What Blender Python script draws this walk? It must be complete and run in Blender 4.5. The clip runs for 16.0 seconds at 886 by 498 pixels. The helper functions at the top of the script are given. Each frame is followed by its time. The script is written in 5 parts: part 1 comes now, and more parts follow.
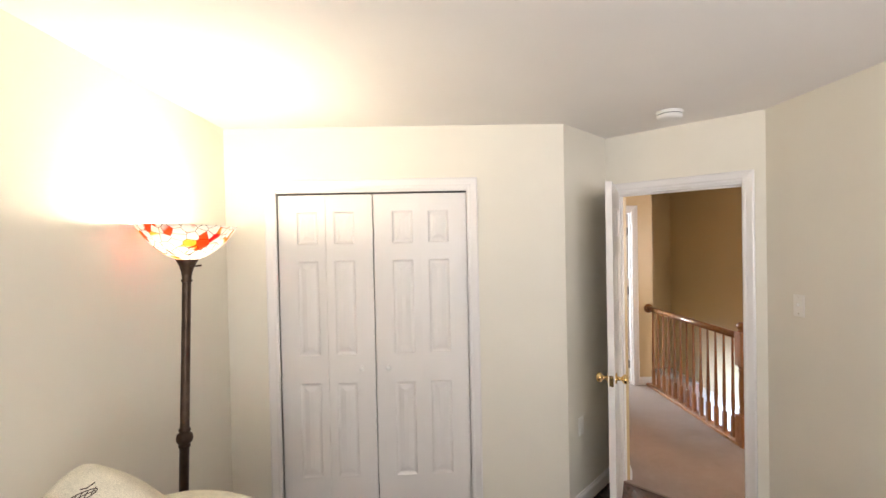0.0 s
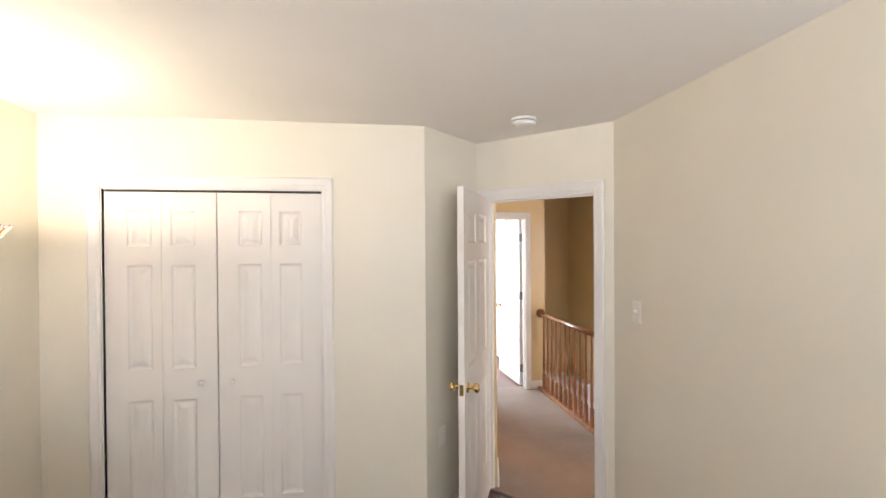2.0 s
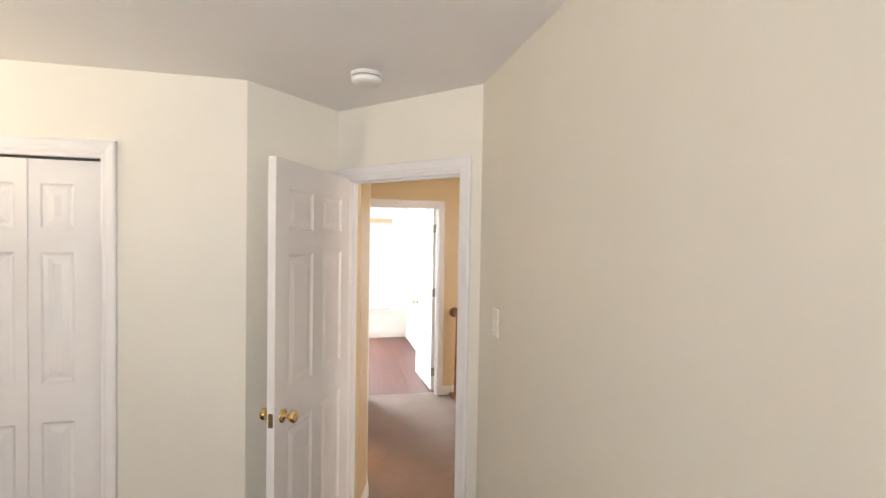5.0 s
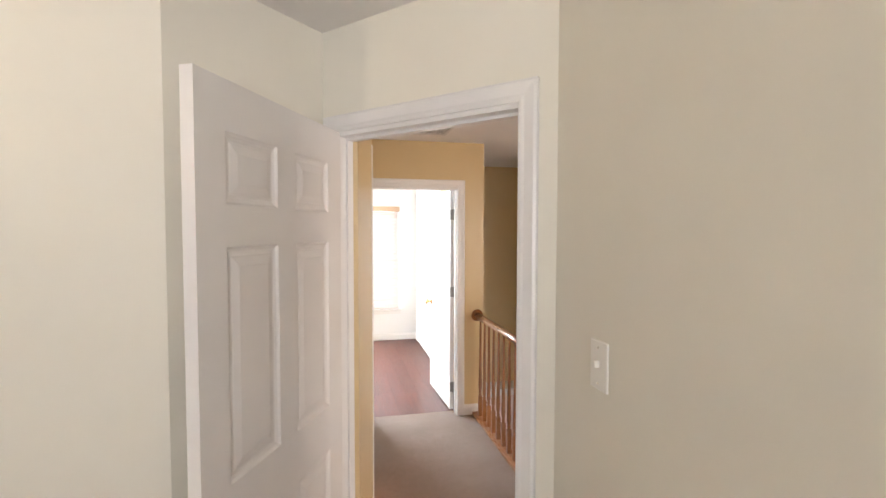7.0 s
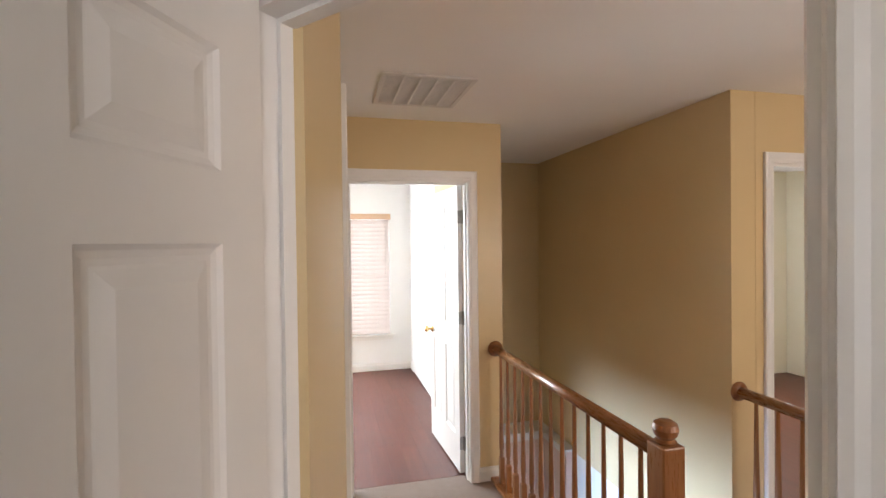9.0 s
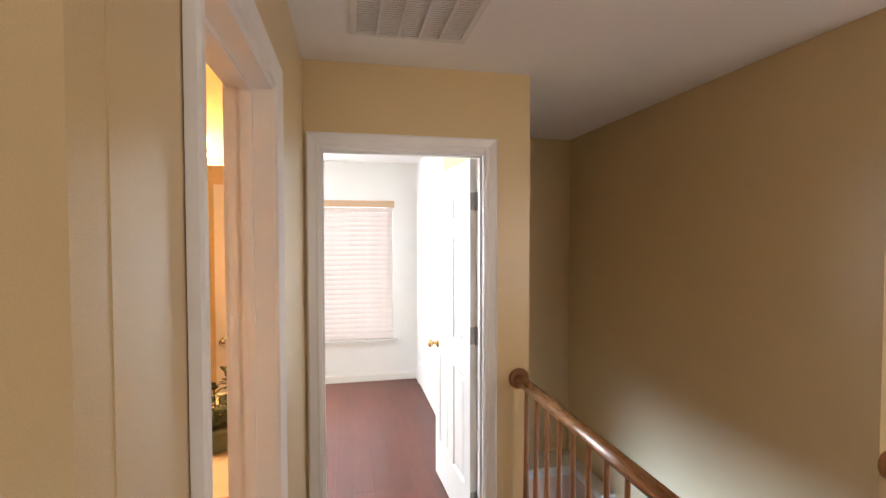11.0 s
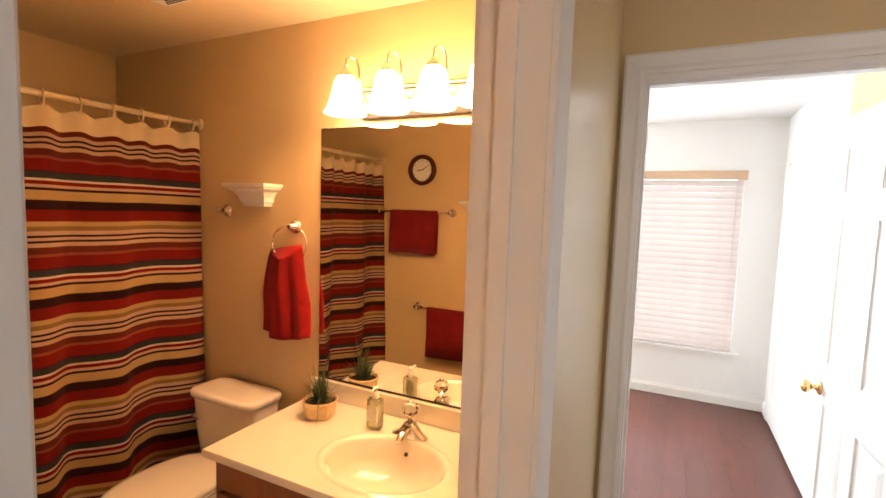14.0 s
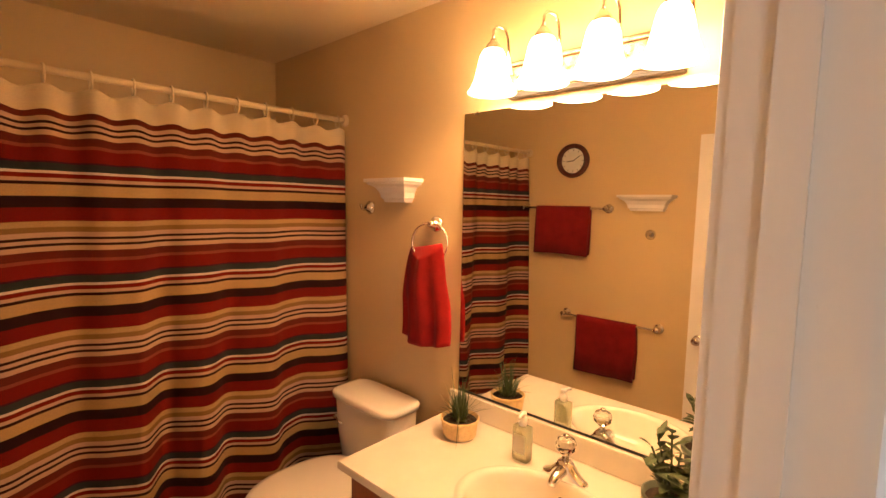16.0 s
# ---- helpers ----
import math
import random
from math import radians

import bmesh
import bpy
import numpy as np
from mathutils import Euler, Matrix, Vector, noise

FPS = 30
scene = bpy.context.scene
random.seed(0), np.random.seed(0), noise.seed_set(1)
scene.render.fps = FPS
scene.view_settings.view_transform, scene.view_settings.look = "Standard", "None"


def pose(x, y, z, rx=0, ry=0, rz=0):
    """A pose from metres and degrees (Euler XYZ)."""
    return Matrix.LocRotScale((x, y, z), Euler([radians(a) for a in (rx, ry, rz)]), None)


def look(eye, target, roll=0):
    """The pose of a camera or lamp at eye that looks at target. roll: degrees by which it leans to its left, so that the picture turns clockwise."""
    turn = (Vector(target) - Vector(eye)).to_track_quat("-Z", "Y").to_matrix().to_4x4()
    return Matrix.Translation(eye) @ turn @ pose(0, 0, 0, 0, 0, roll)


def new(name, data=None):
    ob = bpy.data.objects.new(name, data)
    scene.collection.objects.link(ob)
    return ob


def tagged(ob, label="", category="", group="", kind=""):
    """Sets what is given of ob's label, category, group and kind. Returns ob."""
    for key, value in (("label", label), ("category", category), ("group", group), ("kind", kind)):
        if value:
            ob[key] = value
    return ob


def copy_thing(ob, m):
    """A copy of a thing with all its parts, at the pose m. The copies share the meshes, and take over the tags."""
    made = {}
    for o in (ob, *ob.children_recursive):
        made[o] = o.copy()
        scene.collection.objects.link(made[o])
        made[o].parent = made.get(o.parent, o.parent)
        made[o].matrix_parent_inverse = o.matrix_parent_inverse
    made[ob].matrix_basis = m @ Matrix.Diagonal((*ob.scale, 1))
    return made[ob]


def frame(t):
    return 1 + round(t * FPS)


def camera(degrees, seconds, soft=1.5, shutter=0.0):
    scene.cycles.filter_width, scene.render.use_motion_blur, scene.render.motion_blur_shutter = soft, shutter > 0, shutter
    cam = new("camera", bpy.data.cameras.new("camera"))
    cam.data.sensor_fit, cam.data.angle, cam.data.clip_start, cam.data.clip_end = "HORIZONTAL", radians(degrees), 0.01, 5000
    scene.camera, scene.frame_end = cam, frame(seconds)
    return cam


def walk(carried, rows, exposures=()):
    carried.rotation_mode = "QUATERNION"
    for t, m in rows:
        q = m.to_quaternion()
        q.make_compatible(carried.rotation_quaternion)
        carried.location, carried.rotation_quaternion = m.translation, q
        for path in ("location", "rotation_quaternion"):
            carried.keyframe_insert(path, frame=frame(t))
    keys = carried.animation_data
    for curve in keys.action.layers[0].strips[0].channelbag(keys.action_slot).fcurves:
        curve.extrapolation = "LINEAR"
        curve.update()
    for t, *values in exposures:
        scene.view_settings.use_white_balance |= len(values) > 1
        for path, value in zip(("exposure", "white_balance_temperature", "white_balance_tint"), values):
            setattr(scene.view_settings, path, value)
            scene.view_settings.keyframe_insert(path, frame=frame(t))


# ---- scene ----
cam = camera(86.5, 16.0)
PATH = [
    (0, (0.174, -0.141, 1.722), (0.216, 1.858, 1.694), -1.2),
    (0.5, (0.274, -0.091, 1.719), (0.39, 1.905, 1.673), -0.9),
    (1, (0.401, -0.068, 1.735), (0.579, 1.924, 1.696), -0.8),
    (1.5, (0.514, -0.064, 1.723), (0.762, 1.921, 1.689), -0.5),
    (2, (0.649, -0.063, 1.721), (0.964, 1.913, 1.705), -0.4),
    (2.5, (0.803, -0.057, 1.71), (1.17, 1.909, 1.7), -0.3),
    (3, (0.967, -0.009, 1.705), (1.381, 1.948, 1.687), -0.3),
    (3.5, (1.107, 0.046, 1.722), (1.557, 1.995, 1.701), 0.1),
    (4, (1.24, 0.123, 1.729), (1.707, 2.067, 1.698), 0.3),
    (4.5, (1.328, 0.22, 1.723), (1.787, 2.167, 1.684), 1.0),
    (7, (1.468, 1.269, 1.674), (1.901, 3.22, 1.59), 0.1),
    (7.5, (1.489, 1.506, 1.658), (1.93, 3.456, 1.59), -0.2),
    (8, (1.55, 1.772, 1.652), (1.995, 3.721, 1.602), -0.4),
    (8.5, (1.553, 2.034, 1.625), (2.027, 3.977, 1.601), -0.7),
    (11, (1.817, 3.063, 1.632), (2.227, 5.02, 1.572), -0.1),
    (11.5, (1.829, 3.236, 1.638), (2.111, 5.213, 1.527), -0.0),
    (12, (1.837, 3.396, 1.628), (1.974, 5.387, 1.494), 0.2),
    (12.5, (1.814, 3.501, 1.627), (1.755, 5.494, 1.478), 0.4),
    (13, (1.815, 3.583, 1.625), (1.494, 5.55, 1.461), 1.0),
    (13.5, (1.823, 3.652, 1.627), (1.219, 5.55, 1.449), 1.6),
    (14, (1.808, 3.696, 1.606), (0.948, 5.494, 1.44), 1.9),
    (14.5, (1.751, 3.749, 1.61), (0.689, 5.437, 1.461), 1.5),
    (15, (1.715, 3.801, 1.598), (0.498, 5.385, 1.494), 1.1),
    (15.5, (1.674, 3.856, 1.597), (0.395, 5.387, 1.453), 1.2),
    (16, (1.621, 3.912, 1.588), (0.277, 5.382, 1.4), 1.1),
]
walk(cam, [(t, look(eye, target, roll)) for t, eye, target, roll in PATH], [(0, 0.60), (4.5, 0.58), (7, 0.50), (8.5, 0.16), (11, 0.0), (16, 0.0)])

# ---- world, sun, daylight and added fill lamps ----
CEIL = 2.435
world = bpy.data.worlds.new("world")
scene.world = world
world.use_nodes = True
wn = world.node_tree
sky = wn.nodes.new("ShaderNodeTexSky")
sky.sky_type, sky.sun_disc = "NISHITA", False
sky.sun_elevation, sky.sun_rotation = radians(48), radians(120)
wn.links.new(sky.outputs[0], wn.nodes["Background"].inputs[0])
wn.nodes["Background"].inputs[1].default_value = 0.15


def area_lamp(name, eye, target, sx, sy, watts, colour, spread=180):
    data = bpy.data.lights.new(name, "AREA")
    data.shape, data.size, data.size_y, data.energy, data.color = "RECTANGLE", sx, sy, watts, colour
    data.spread = radians(spread)
    ob = new(name, data)
    ob.matrix_world = look(eye, target)
    return ob


def point_lamp(name, place, watts, radius, colour):
    data = bpy.data.lights.new(name, "POINT")
    data.energy, data.shadow_soft_size, data.color = watts, radius, colour
    ob = new(name, data)
    ob.location = place
    return ob


WARM = (1.0, 0.43, 0.155)
area_lamp("daylight_bedroom", (0.9, -2.30, 1.45), (0.9, 0, 3.4), 1.7, 1.3, 47, (0.97, 0.95, 0.99), 126)
area_lamp("daylight_far_room", (1.89, 8.50, 1.25), (1.89, 5, 1.0), 0.9, 1.5, 20, (0.80, 0.91, 1.0))
# Extra fill that brightens the far room from an added, unseen window.
area_lamp("far_room_fill_light", (0.30, 8.44, 1.35), (1.0, 5.6, 1.0), 1.2, 1.4, 165, (0.80, 0.90, 1.0))
area_lamp("daylight_lower_room", (0.36, 4.4, -1.75), (3.7, 4.6, -0.4), 1.6, 1.5, 500, (0.44, 0.62, 1.0))
# Warm fill for the hall walls, from an added loft window out of view.
area_lamp("hall_fill_light", (4.40, 1.64, 1.40), (2.5, 4.9, 1.65), 1.5, 1.3, 29, (1.0, 0.85, 0.76))
area_lamp("daylight_side_room", (5.6, 6.92, 1.40), (4.6, 4.6, 1.2), 1.1, 1.3, 60, (0.86, 0.93, 1.0))
point_lamp("torchiere_light", (-0.878, 1.91, 1.800), 26, 0.045, (1.0, 0.83, 0.60))

# ---- materials ----


def nodes_of(name):
    m = bpy.data.materials.new(name)
    m.use_nodes = True
    return m, m.node_tree, m.node_tree.nodes["Principled BSDF"]


def link(nt, a, b):
    nt.links.new(a, b)


def tex_coord(nt, scale=(1, 1, 1), out="Object"):
    tc = nt.nodes.new("ShaderNodeTexCoord")
    mp = nt.nodes.new("ShaderNodeMapping")
    mp.inputs["Scale"].default_value = scale
    link(nt, tc.outputs[out], mp.inputs[0])
    return mp.outputs[0]


def noise_tex(nt, vec, scale, detail=4.0, rough=0.55):
    n = nt.nodes.new("ShaderNodeTexNoise")
    n.inputs["Scale"].default_value, n.inputs["Detail"].default_value, n.inputs["Roughness"].default_value = scale, detail, rough
    if vec is not None:
        link(nt, vec, n.inputs["Vector"])
    return n.outputs[0]


def ramp(nt, fac, stops, mode="LINEAR"):
    r = nt.nodes.new("ShaderNodeValToRGB")
    r.color_ramp.interpolation = mode
    e = r.color_ramp.elements
    while len(e) < len(stops):
        e.new(0.5)
    for el, (p, c) in zip(e, stops):
        el.position, el.color = p, (*c, 1)
    link(nt, fac, r.inputs[0])
    return r.outputs[0]


def mix(nt, fac, a, b, mode="MIX"):
    m = nt.nodes.new("ShaderNodeMix")
    m.data_type, m.blend_type = "RGBA", mode
    for sock, v in ((m.inputs[0], fac), (m.inputs[6], a), (m.inputs[7], b)):
        if isinstance(v, (int, float)):
            sock.default_value = v
        elif isinstance(v, tuple):
            sock.default_value = (*v, 1)
        else:
            link(nt, v, sock)
    return m.outputs[2]


def bump(nt, height, bsdf, strength, dist=0.002):
    b = nt.nodes.new("ShaderNodeBump")
    b.inputs["Strength"].default_value, b.inputs["Distance"].default_value = strength, dist
    link(nt, height, b.inputs["Height"])
    link(nt, b.outputs[0], bsdf.inputs["Normal"])


def plain(name, colour, rough, metal=0.0, vary=0.08, scale=6.0, relief=0.0, relief_scale=150.0, spec=0.5, coat=0.0):
    """A paint or solid with broad tone variation, fine grain and slight relief."""
    m, nt, b = nodes_of(name)
    vec = tex_coord(nt)
    dark = tuple(c * (1 - vary) for c in colour)
    light = tuple(min(1, c * (1 + vary * 0.5)) for c in colour)
    n1 = noise_tex(nt, vec, scale, 5)
    link(nt, ramp(nt, n1, [(0.3, dark), (0.7, light)]), b.inputs["Base Color"])
    n2 = noise_tex(nt, vec, relief_scale, 3)
    link(nt, ramp(nt, n2, [(0.2, (max(rough - 0.08, 0.02),) * 3), (0.8, (min(rough + 0.08, 1),) * 3)]), b.inputs["Roughness"])
    b.inputs["Metallic"].default_value = metal
    b.inputs["Specular IOR Level"].default_value = spec
    b.inputs["Coat Weight"].default_value = coat
    if relief:
        bump(nt, n2, b, relief)
    return m


def wood(name, dark, light, rough, along=(1.2, 14, 14), coat=0.0, bump_amount=0.06, vary=0.20):
    """Long grain with a random shift of tone from piece to piece."""
    m, nt, b = nodes_of(name)
    oi = nt.nodes.new("ShaderNodeObjectInfo")
    geo = nt.nodes.new("ShaderNodeTexCoord")
    add = nt.nodes.new("ShaderNodeVectorMath")
    add.operation = "ADD"
    mul = nt.nodes.new("ShaderNodeMath")
    mul.operation = "MULTIPLY"
    mul.inputs[1].default_value = 37.0
    link(nt, oi.outputs["Random"], mul.inputs[0])
    link(nt, geo.outputs["Object"], add.inputs[0])
    link(nt, mul.outputs[0], add.inputs[1])
    mp = nt.nodes.new("ShaderNodeMapping")
    mp.inputs["Scale"].default_value = along
    link(nt, add.outputs[0], mp.inputs[0])
    g1 = noise_tex(nt, mp.outputs[0], 2.2, 6, 0.6)
    g2 = noise_tex(nt, mp.outputs[0], 14.0, 4, 0.6)
    c = ramp(nt, g1, [(0.25, dark), (0.75, light)])
    c = mix(nt, 0.35, c, ramp(nt, g2, [(0.3, dark), (0.7, light)]))
    tone = ramp(nt, oi.outputs["Random"], [(0.0, (1 - vary,) * 3), (1.0, (1 + vary * 0.5,) * 3)])
    link(nt, mix(nt, 1.0, c, tone, "MULTIPLY"), b.inputs["Base Color"])
    link(nt, ramp(nt, g2, [(0.2, (rough - 0.05,) * 3), (0.8, (rough + 0.1,) * 3)]), b.inputs["Roughness"])
    b.inputs["Coat Weight"].default_value = coat
    b.inputs["Coat Roughness"].default_value = 0.15
    bump(nt, g2, b, bump_amount, 0.001)
    return m


def carpet_mat(name, a, c):
    m, nt, b = nodes_of(name)
    vec = tex_coord(nt)
    big = noise_tex(nt, vec, 3.0, 4)
    mid = noise_tex(nt, vec, 22.0, 4)
    fine = noise_tex(nt, vec, 260.0, 2)
    col = ramp(nt, big, [(0.3, a), (0.7, c)])
    col = mix(nt, 0.35, col, ramp(nt, mid, [(0.3, a), (0.7, c)]))
    col = mix(nt, 1.0, col, ramp(nt, fine, [(0.25, (0.72,) * 3), (0.75, (1.12,) * 3)]), "MULTIPLY")
    link(nt, col, b.inputs["Base Color"])
    b.inputs["Roughness"].default_value = 0.95
    b.inputs["Specular IOR Level"].default_value = 0.1
    b.inputs["Sheen Weight"].default_value = 0.25
    bump(nt, fine, b, 0.6, 0.004)
    return m


def cloth_mat(name, colour, rough=0.9, weave=420.0):
    m, nt, b = nodes_of(name)
    vec = tex_coord(nt)
    n1 = noise_tex(nt, vec, 12.0, 4)
    n2 = noise_tex(nt, vec, weave, 2)
    d = tuple(x * 0.72 for x in colour)
    col = ramp(nt, n1, [(0.3, d), (0.7, colour)])
    col = mix(nt, 1.0, col, ramp(nt, n2, [(0.3, (0.75,) * 3), (0.7, (1.1,) * 3)]), "MULTIPLY")
    link(nt, col, b.inputs["Base Color"])
    b.inputs["Roughness"].default_value = rough
    b.inputs["Sheen Weight"].default_value = 0.05
    b.inputs["Specular IOR Level"].default_value = 0.15
    bump(nt, n2, b, 0.5, 0.003)
    return m


def glow_mat(name, colour, strength, base=(0.9, 0.9, 0.88)):
    m, nt, b = nodes_of(name)
    vec = tex_coord(nt)
    n = noise_tex(nt, vec, 18.0, 3)
    link(nt, ramp(nt, n, [(0.3, tuple(x * 0.9 for x in base)), (0.7, base)]), b.inputs["Base Color"])
    b.inputs["Emission Color"].default_value = (*colour, 1)
    b.inputs["Emission Strength"].default_value = strength
    b.inputs["Roughness"].default_value = 0.3
    return m


def glass_mat(name, colour, rough=0.02):
    m, nt, b = nodes_of(name)
    b.inputs["Base Color"].default_value = (*colour, 1)
    b.inputs["Transmission Weight"].default_value = 1.0
    b.inputs["Roughness"].default_value = rough
    b.inputs["IOR"].default_value = 1.45
    return m


PAINT = plain("cream_wall_paint", (0.80, 0.765, 0.67), 0.55, vary=0.035, scale=1.6, relief=0.10, relief_scale=220, spec=0.35)
HALL_PAINT = plain("tan_wall_paint", (0.68, 0.52, 0.29), 0.29, vary=0.04, scale=1.6, relief_scale=900, spec=0.5)
CEILING_PAINT = plain("ceiling_paint", (0.88, 0.855, 0.83), 0.85, vary=0.03, scale=1.2, relief=0.14, relief_scale=160, spec=0.2)
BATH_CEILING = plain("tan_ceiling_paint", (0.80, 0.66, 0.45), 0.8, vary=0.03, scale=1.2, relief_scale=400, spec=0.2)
TRIM = plain("white_trim_paint", (0.82, 0.80, 0.78), 0.34, vary=0.03, scale=3.0, relief=0.05, relief_scale=90)
FAR_PAINT = plain("white_wall_paint", (0.86, 0.855, 0.85), 0.55, vary=0.03, scale=1.6, relief=0.06, relief_scale=220, spec=0.35)
DOOR_PAINT = plain("white_door_paint", (0.80, 0.775, 0.75), 0.42, vary=0.03, scale=3.0, relief=0.06, relief_scale=120)
# Near-black for dark metal trim, and for shade drawn into slots and holes.
DARK_GAP = plain("dark_metal_and_slot_shade", (0.03, 0.028, 0.026), 0.5, vary=0.2)
CARPET = carpet_mat("beige_carpet", (0.26, 0.185, 0.148), (0.35, 0.262, 0.212))
LEDGE_PAINT = plain("pinkish_beige_paint", (0.72, 0.55, 0.48), 0.6, vary=0.05, scale=2.0, relief=0.08)
PLANK_RED = wood("red_brown_laminate", (0.085, 0.020, 0.012), (0.150, 0.040, 0.024), 0.30, along=(10, 1.0, 10), coat=0.0, bump_amount=0.0, vary=0.16)
PLANK_DARK = wood("dark_brown_hardwood", (0.045, 0.018, 0.012), (0.10, 0.042, 0.026), 0.25, along=(14, 1.2, 14), coat=0.3)
OAK = wood("honey_oak", (0.25, 0.095, 0.028), (0.40, 0.175, 0.060), 0.26, along=(14, 1.2, 14), coat=0.4)
OAK_UP = wood("honey_oak_upright", (0.22, 0.080, 0.024), (0.36, 0.150, 0.050), 0.28, along=(14, 14, 1.2), coat=0.4)
CABINET_WOOD = wood("cherry_cabinet_wood", (0.16, 0.045, 0.018), (0.28, 0.095, 0.040), 0.32, along=(14, 14, 1.4), coat=0.2)
BRASS = plain("polished_brass", (0.80, 0.58, 0.26), 0.16, metal=1.0, vary=0.08, scale=30)
NICKEL = plain("brushed_nickel", (0.78, 0.74, 0.68), 0.14, metal=1.0, vary=0.08, scale=40)
BAR_METAL = plain("satin_bronze_metal", (0.30, 0.24, 0.17), 0.30, metal=1.0, vary=0.10, scale=30)
CHROME = plain("chrome", (0.82, 0.82, 0.82), 0.07, metal=1.0, vary=0.04, scale=30)
HINGE_METAL = plain("dull_steel", (0.36, 0.34, 0.31), 0.34, metal=1.0, vary=0.15, scale=40)
BRONZE = plain("dark_bronze_metal", (0.075, 0.048, 0.032), 0.42, metal=0.7, vary=0.35, scale=22, relief=0.1)
PLASTIC = plain("white_plastic", (0.82, 0.81, 0.79), 0.38, vary=0.02)
IVORY = plain("ivory_plastic", (0.88, 0.86, 0.80), 0.36, vary=0.02)
GRILLE = plain("white_metal_grille", (0.72, 0.70, 0.68), 0.45, vary=0.06)
FILTER = plain("grey_filter_cloth", (0.24, 0.23, 0.24), 0.9, vary=0.12, scale=30, relief=0.3)
PORCELAIN = plain("glazed_porcelain", (0.80, 0.775, 0.72), 0.10, vary=0.02, coat=0.5)
MARBLE = plain("cultured_marble", (0.82, 0.77, 0.67), 0.16, vary=0.05, scale=9, coat=0.4)
RED_TOWEL = cloth_mat("red_terry_towel", (0.31, 0.010, 0.010), weave=300)
DARK_TOWEL = cloth_mat("dark_red_terry_towel", (0.24, 0.012, 0.014), weave=300)
CREAM_CLOTH = cloth_mat("cream_slipcover_cloth", (0.82, 0.77, 0.62))
MOTIF = cloth_mat("dark_brown_print", (0.10, 0.07, 0.055))
LEAF = plain("green_leaf", (0.085, 0.130, 0.055), 0.45, vary=0.5, scale=40)
SOIL = plain("potting_soil", (0.05, 0.035, 0.025), 0.95, vary=0.4, scale=90, relief=0.6)
POT_TAN = plain("tan_woven_pot", (0.74, 0.54, 0.27), 0.7, vary=0.2, scale=60, relief=0.5, relief_scale=260)
POT_GREEN = plain("green_ceramic_pot", (0.13, 0.17, 0.13), 0.35, vary=0.15, scale=14)
CLEAR = glass_mat("clear_acrylic", (0.96, 0.97, 0.96))
SOAP = glass_mat("pale_green_soap", (0.84, 0.88, 0.66), 0.03)
SOAP.node_tree.nodes["Principled BSDF"].inputs["Transmission Weight"].default_value = 0.72
PANE = glass_mat("window_glass", (0.97, 0.99, 0.98), 0.0)
LABEL = plain("pale_label", (0.70, 0.70, 0.60), 0.5)
BLIND, _nt, _b = nodes_of("white_blind_slat")
_n = noise_tex(_nt, tex_coord(_nt), 9.0, 3)
link(_nt, ramp(_nt, _n, [(0.3, (0.76, 0.68, 0.66)), (0.7, (0.82, 0.75, 0.73))]), _b.inputs["Base Color"])
_b.inputs["Roughness"].default_value = 0.45
_tr = _nt.nodes.new("ShaderNodeBsdfTranslucent")
_tr.inputs[0].default_value = (0.80, 0.70, 0.64, 1)
_ms = _nt.nodes.new("ShaderNodeMixShader")
_ms.inputs[0].default_value = 0.30
link(_nt, _b.outputs[0], _ms.inputs[1])
link(_nt, _tr.outputs[0], _ms.inputs[2])
link(_nt, _ms.outputs[0], _nt.nodes["Material Output"].inputs[0])
VALANCE = wood("tan_blind_valance", (0.52, 0.33, 0.20), (0.66, 0.46, 0.31), 0.45, along=(1.2, 14, 14))
CLOCK_RIM = plain("dark_red_clock_rim", (0.085, 0.018, 0.014), 0.25, vary=0.15)
CLOCK_FACE = plain("white_clock_face", (0.80, 0.79, 0.76), 0.5, vary=0.02)
BLACK = plain("black_paint", (0.02, 0.02, 0.02), 0.5)
ROD_CREAM = plain("cream_rod_enamel", (0.70, 0.58, 0.38), 0.35, vary=0.04)
TILE = plain("beige_vinyl_floor", (0.55, 0.47, 0.36), 0.35, vary=0.12, scale=8)
ACRYLIC_TUB = plain("white_tub_acrylic", (0.80, 0.78, 0.74), 0.15, vary=0.02)
SHADE_GLASS = glow_mat("lit_frosted_glass", (1.0, 0.60, 0.30), 28.0)
BULB_GLOW = glow_mat("lit_bulb", (1.0, 0.88, 0.70), 110.0)

# mirror
MIRROR, _nt, _b = nodes_of("silvered_mirror")
_b.inputs["Base Color"].default_value = (0.92, 0.93, 0.91, 1)
_b.inputs["Metallic"].default_value, _b.inputs["Roughness"].default_value = 1.0, 0.0

# stained glass: white opal with red, orange and yellow pieces and dark seams
STAINED, _nt, _b = nodes_of("stained_glass")
_vec = tex_coord(_nt)
_v = _nt.nodes.new("ShaderNodeTexVoronoi")
_v.inputs["Scale"].default_value = 25.0
link(_nt, _vec, _v.inputs["Vector"])
_sep = _nt.nodes.new("ShaderNodeSeparateColor")
link(_nt, _v.outputs["Color"], _sep.inputs[0])
_col = ramp(_nt, _sep.outputs[0], [(0.0, (0.82, 0.82, 0.82)), (0.30, (0.80, 0.10, 0.03)), (0.47, (0.82, 0.82, 0.82)), (0.60, (0.85, 0.26, 0.03)),
                                   (0.78, (0.82, 0.82, 0.82)), (0.91, (0.75, 0.55, 0.10)), (0.95, (0.55, 0.03, 0.03))], "CONSTANT")
_bunch = ramp(_nt, noise_tex(_nt, _vec, 8.5, 1), [(0.47, (0, 0, 0)), (0.51, (1, 1, 1))])
_col = mix(_nt, _bunch, (0.84, 0.83, 0.81), _col)
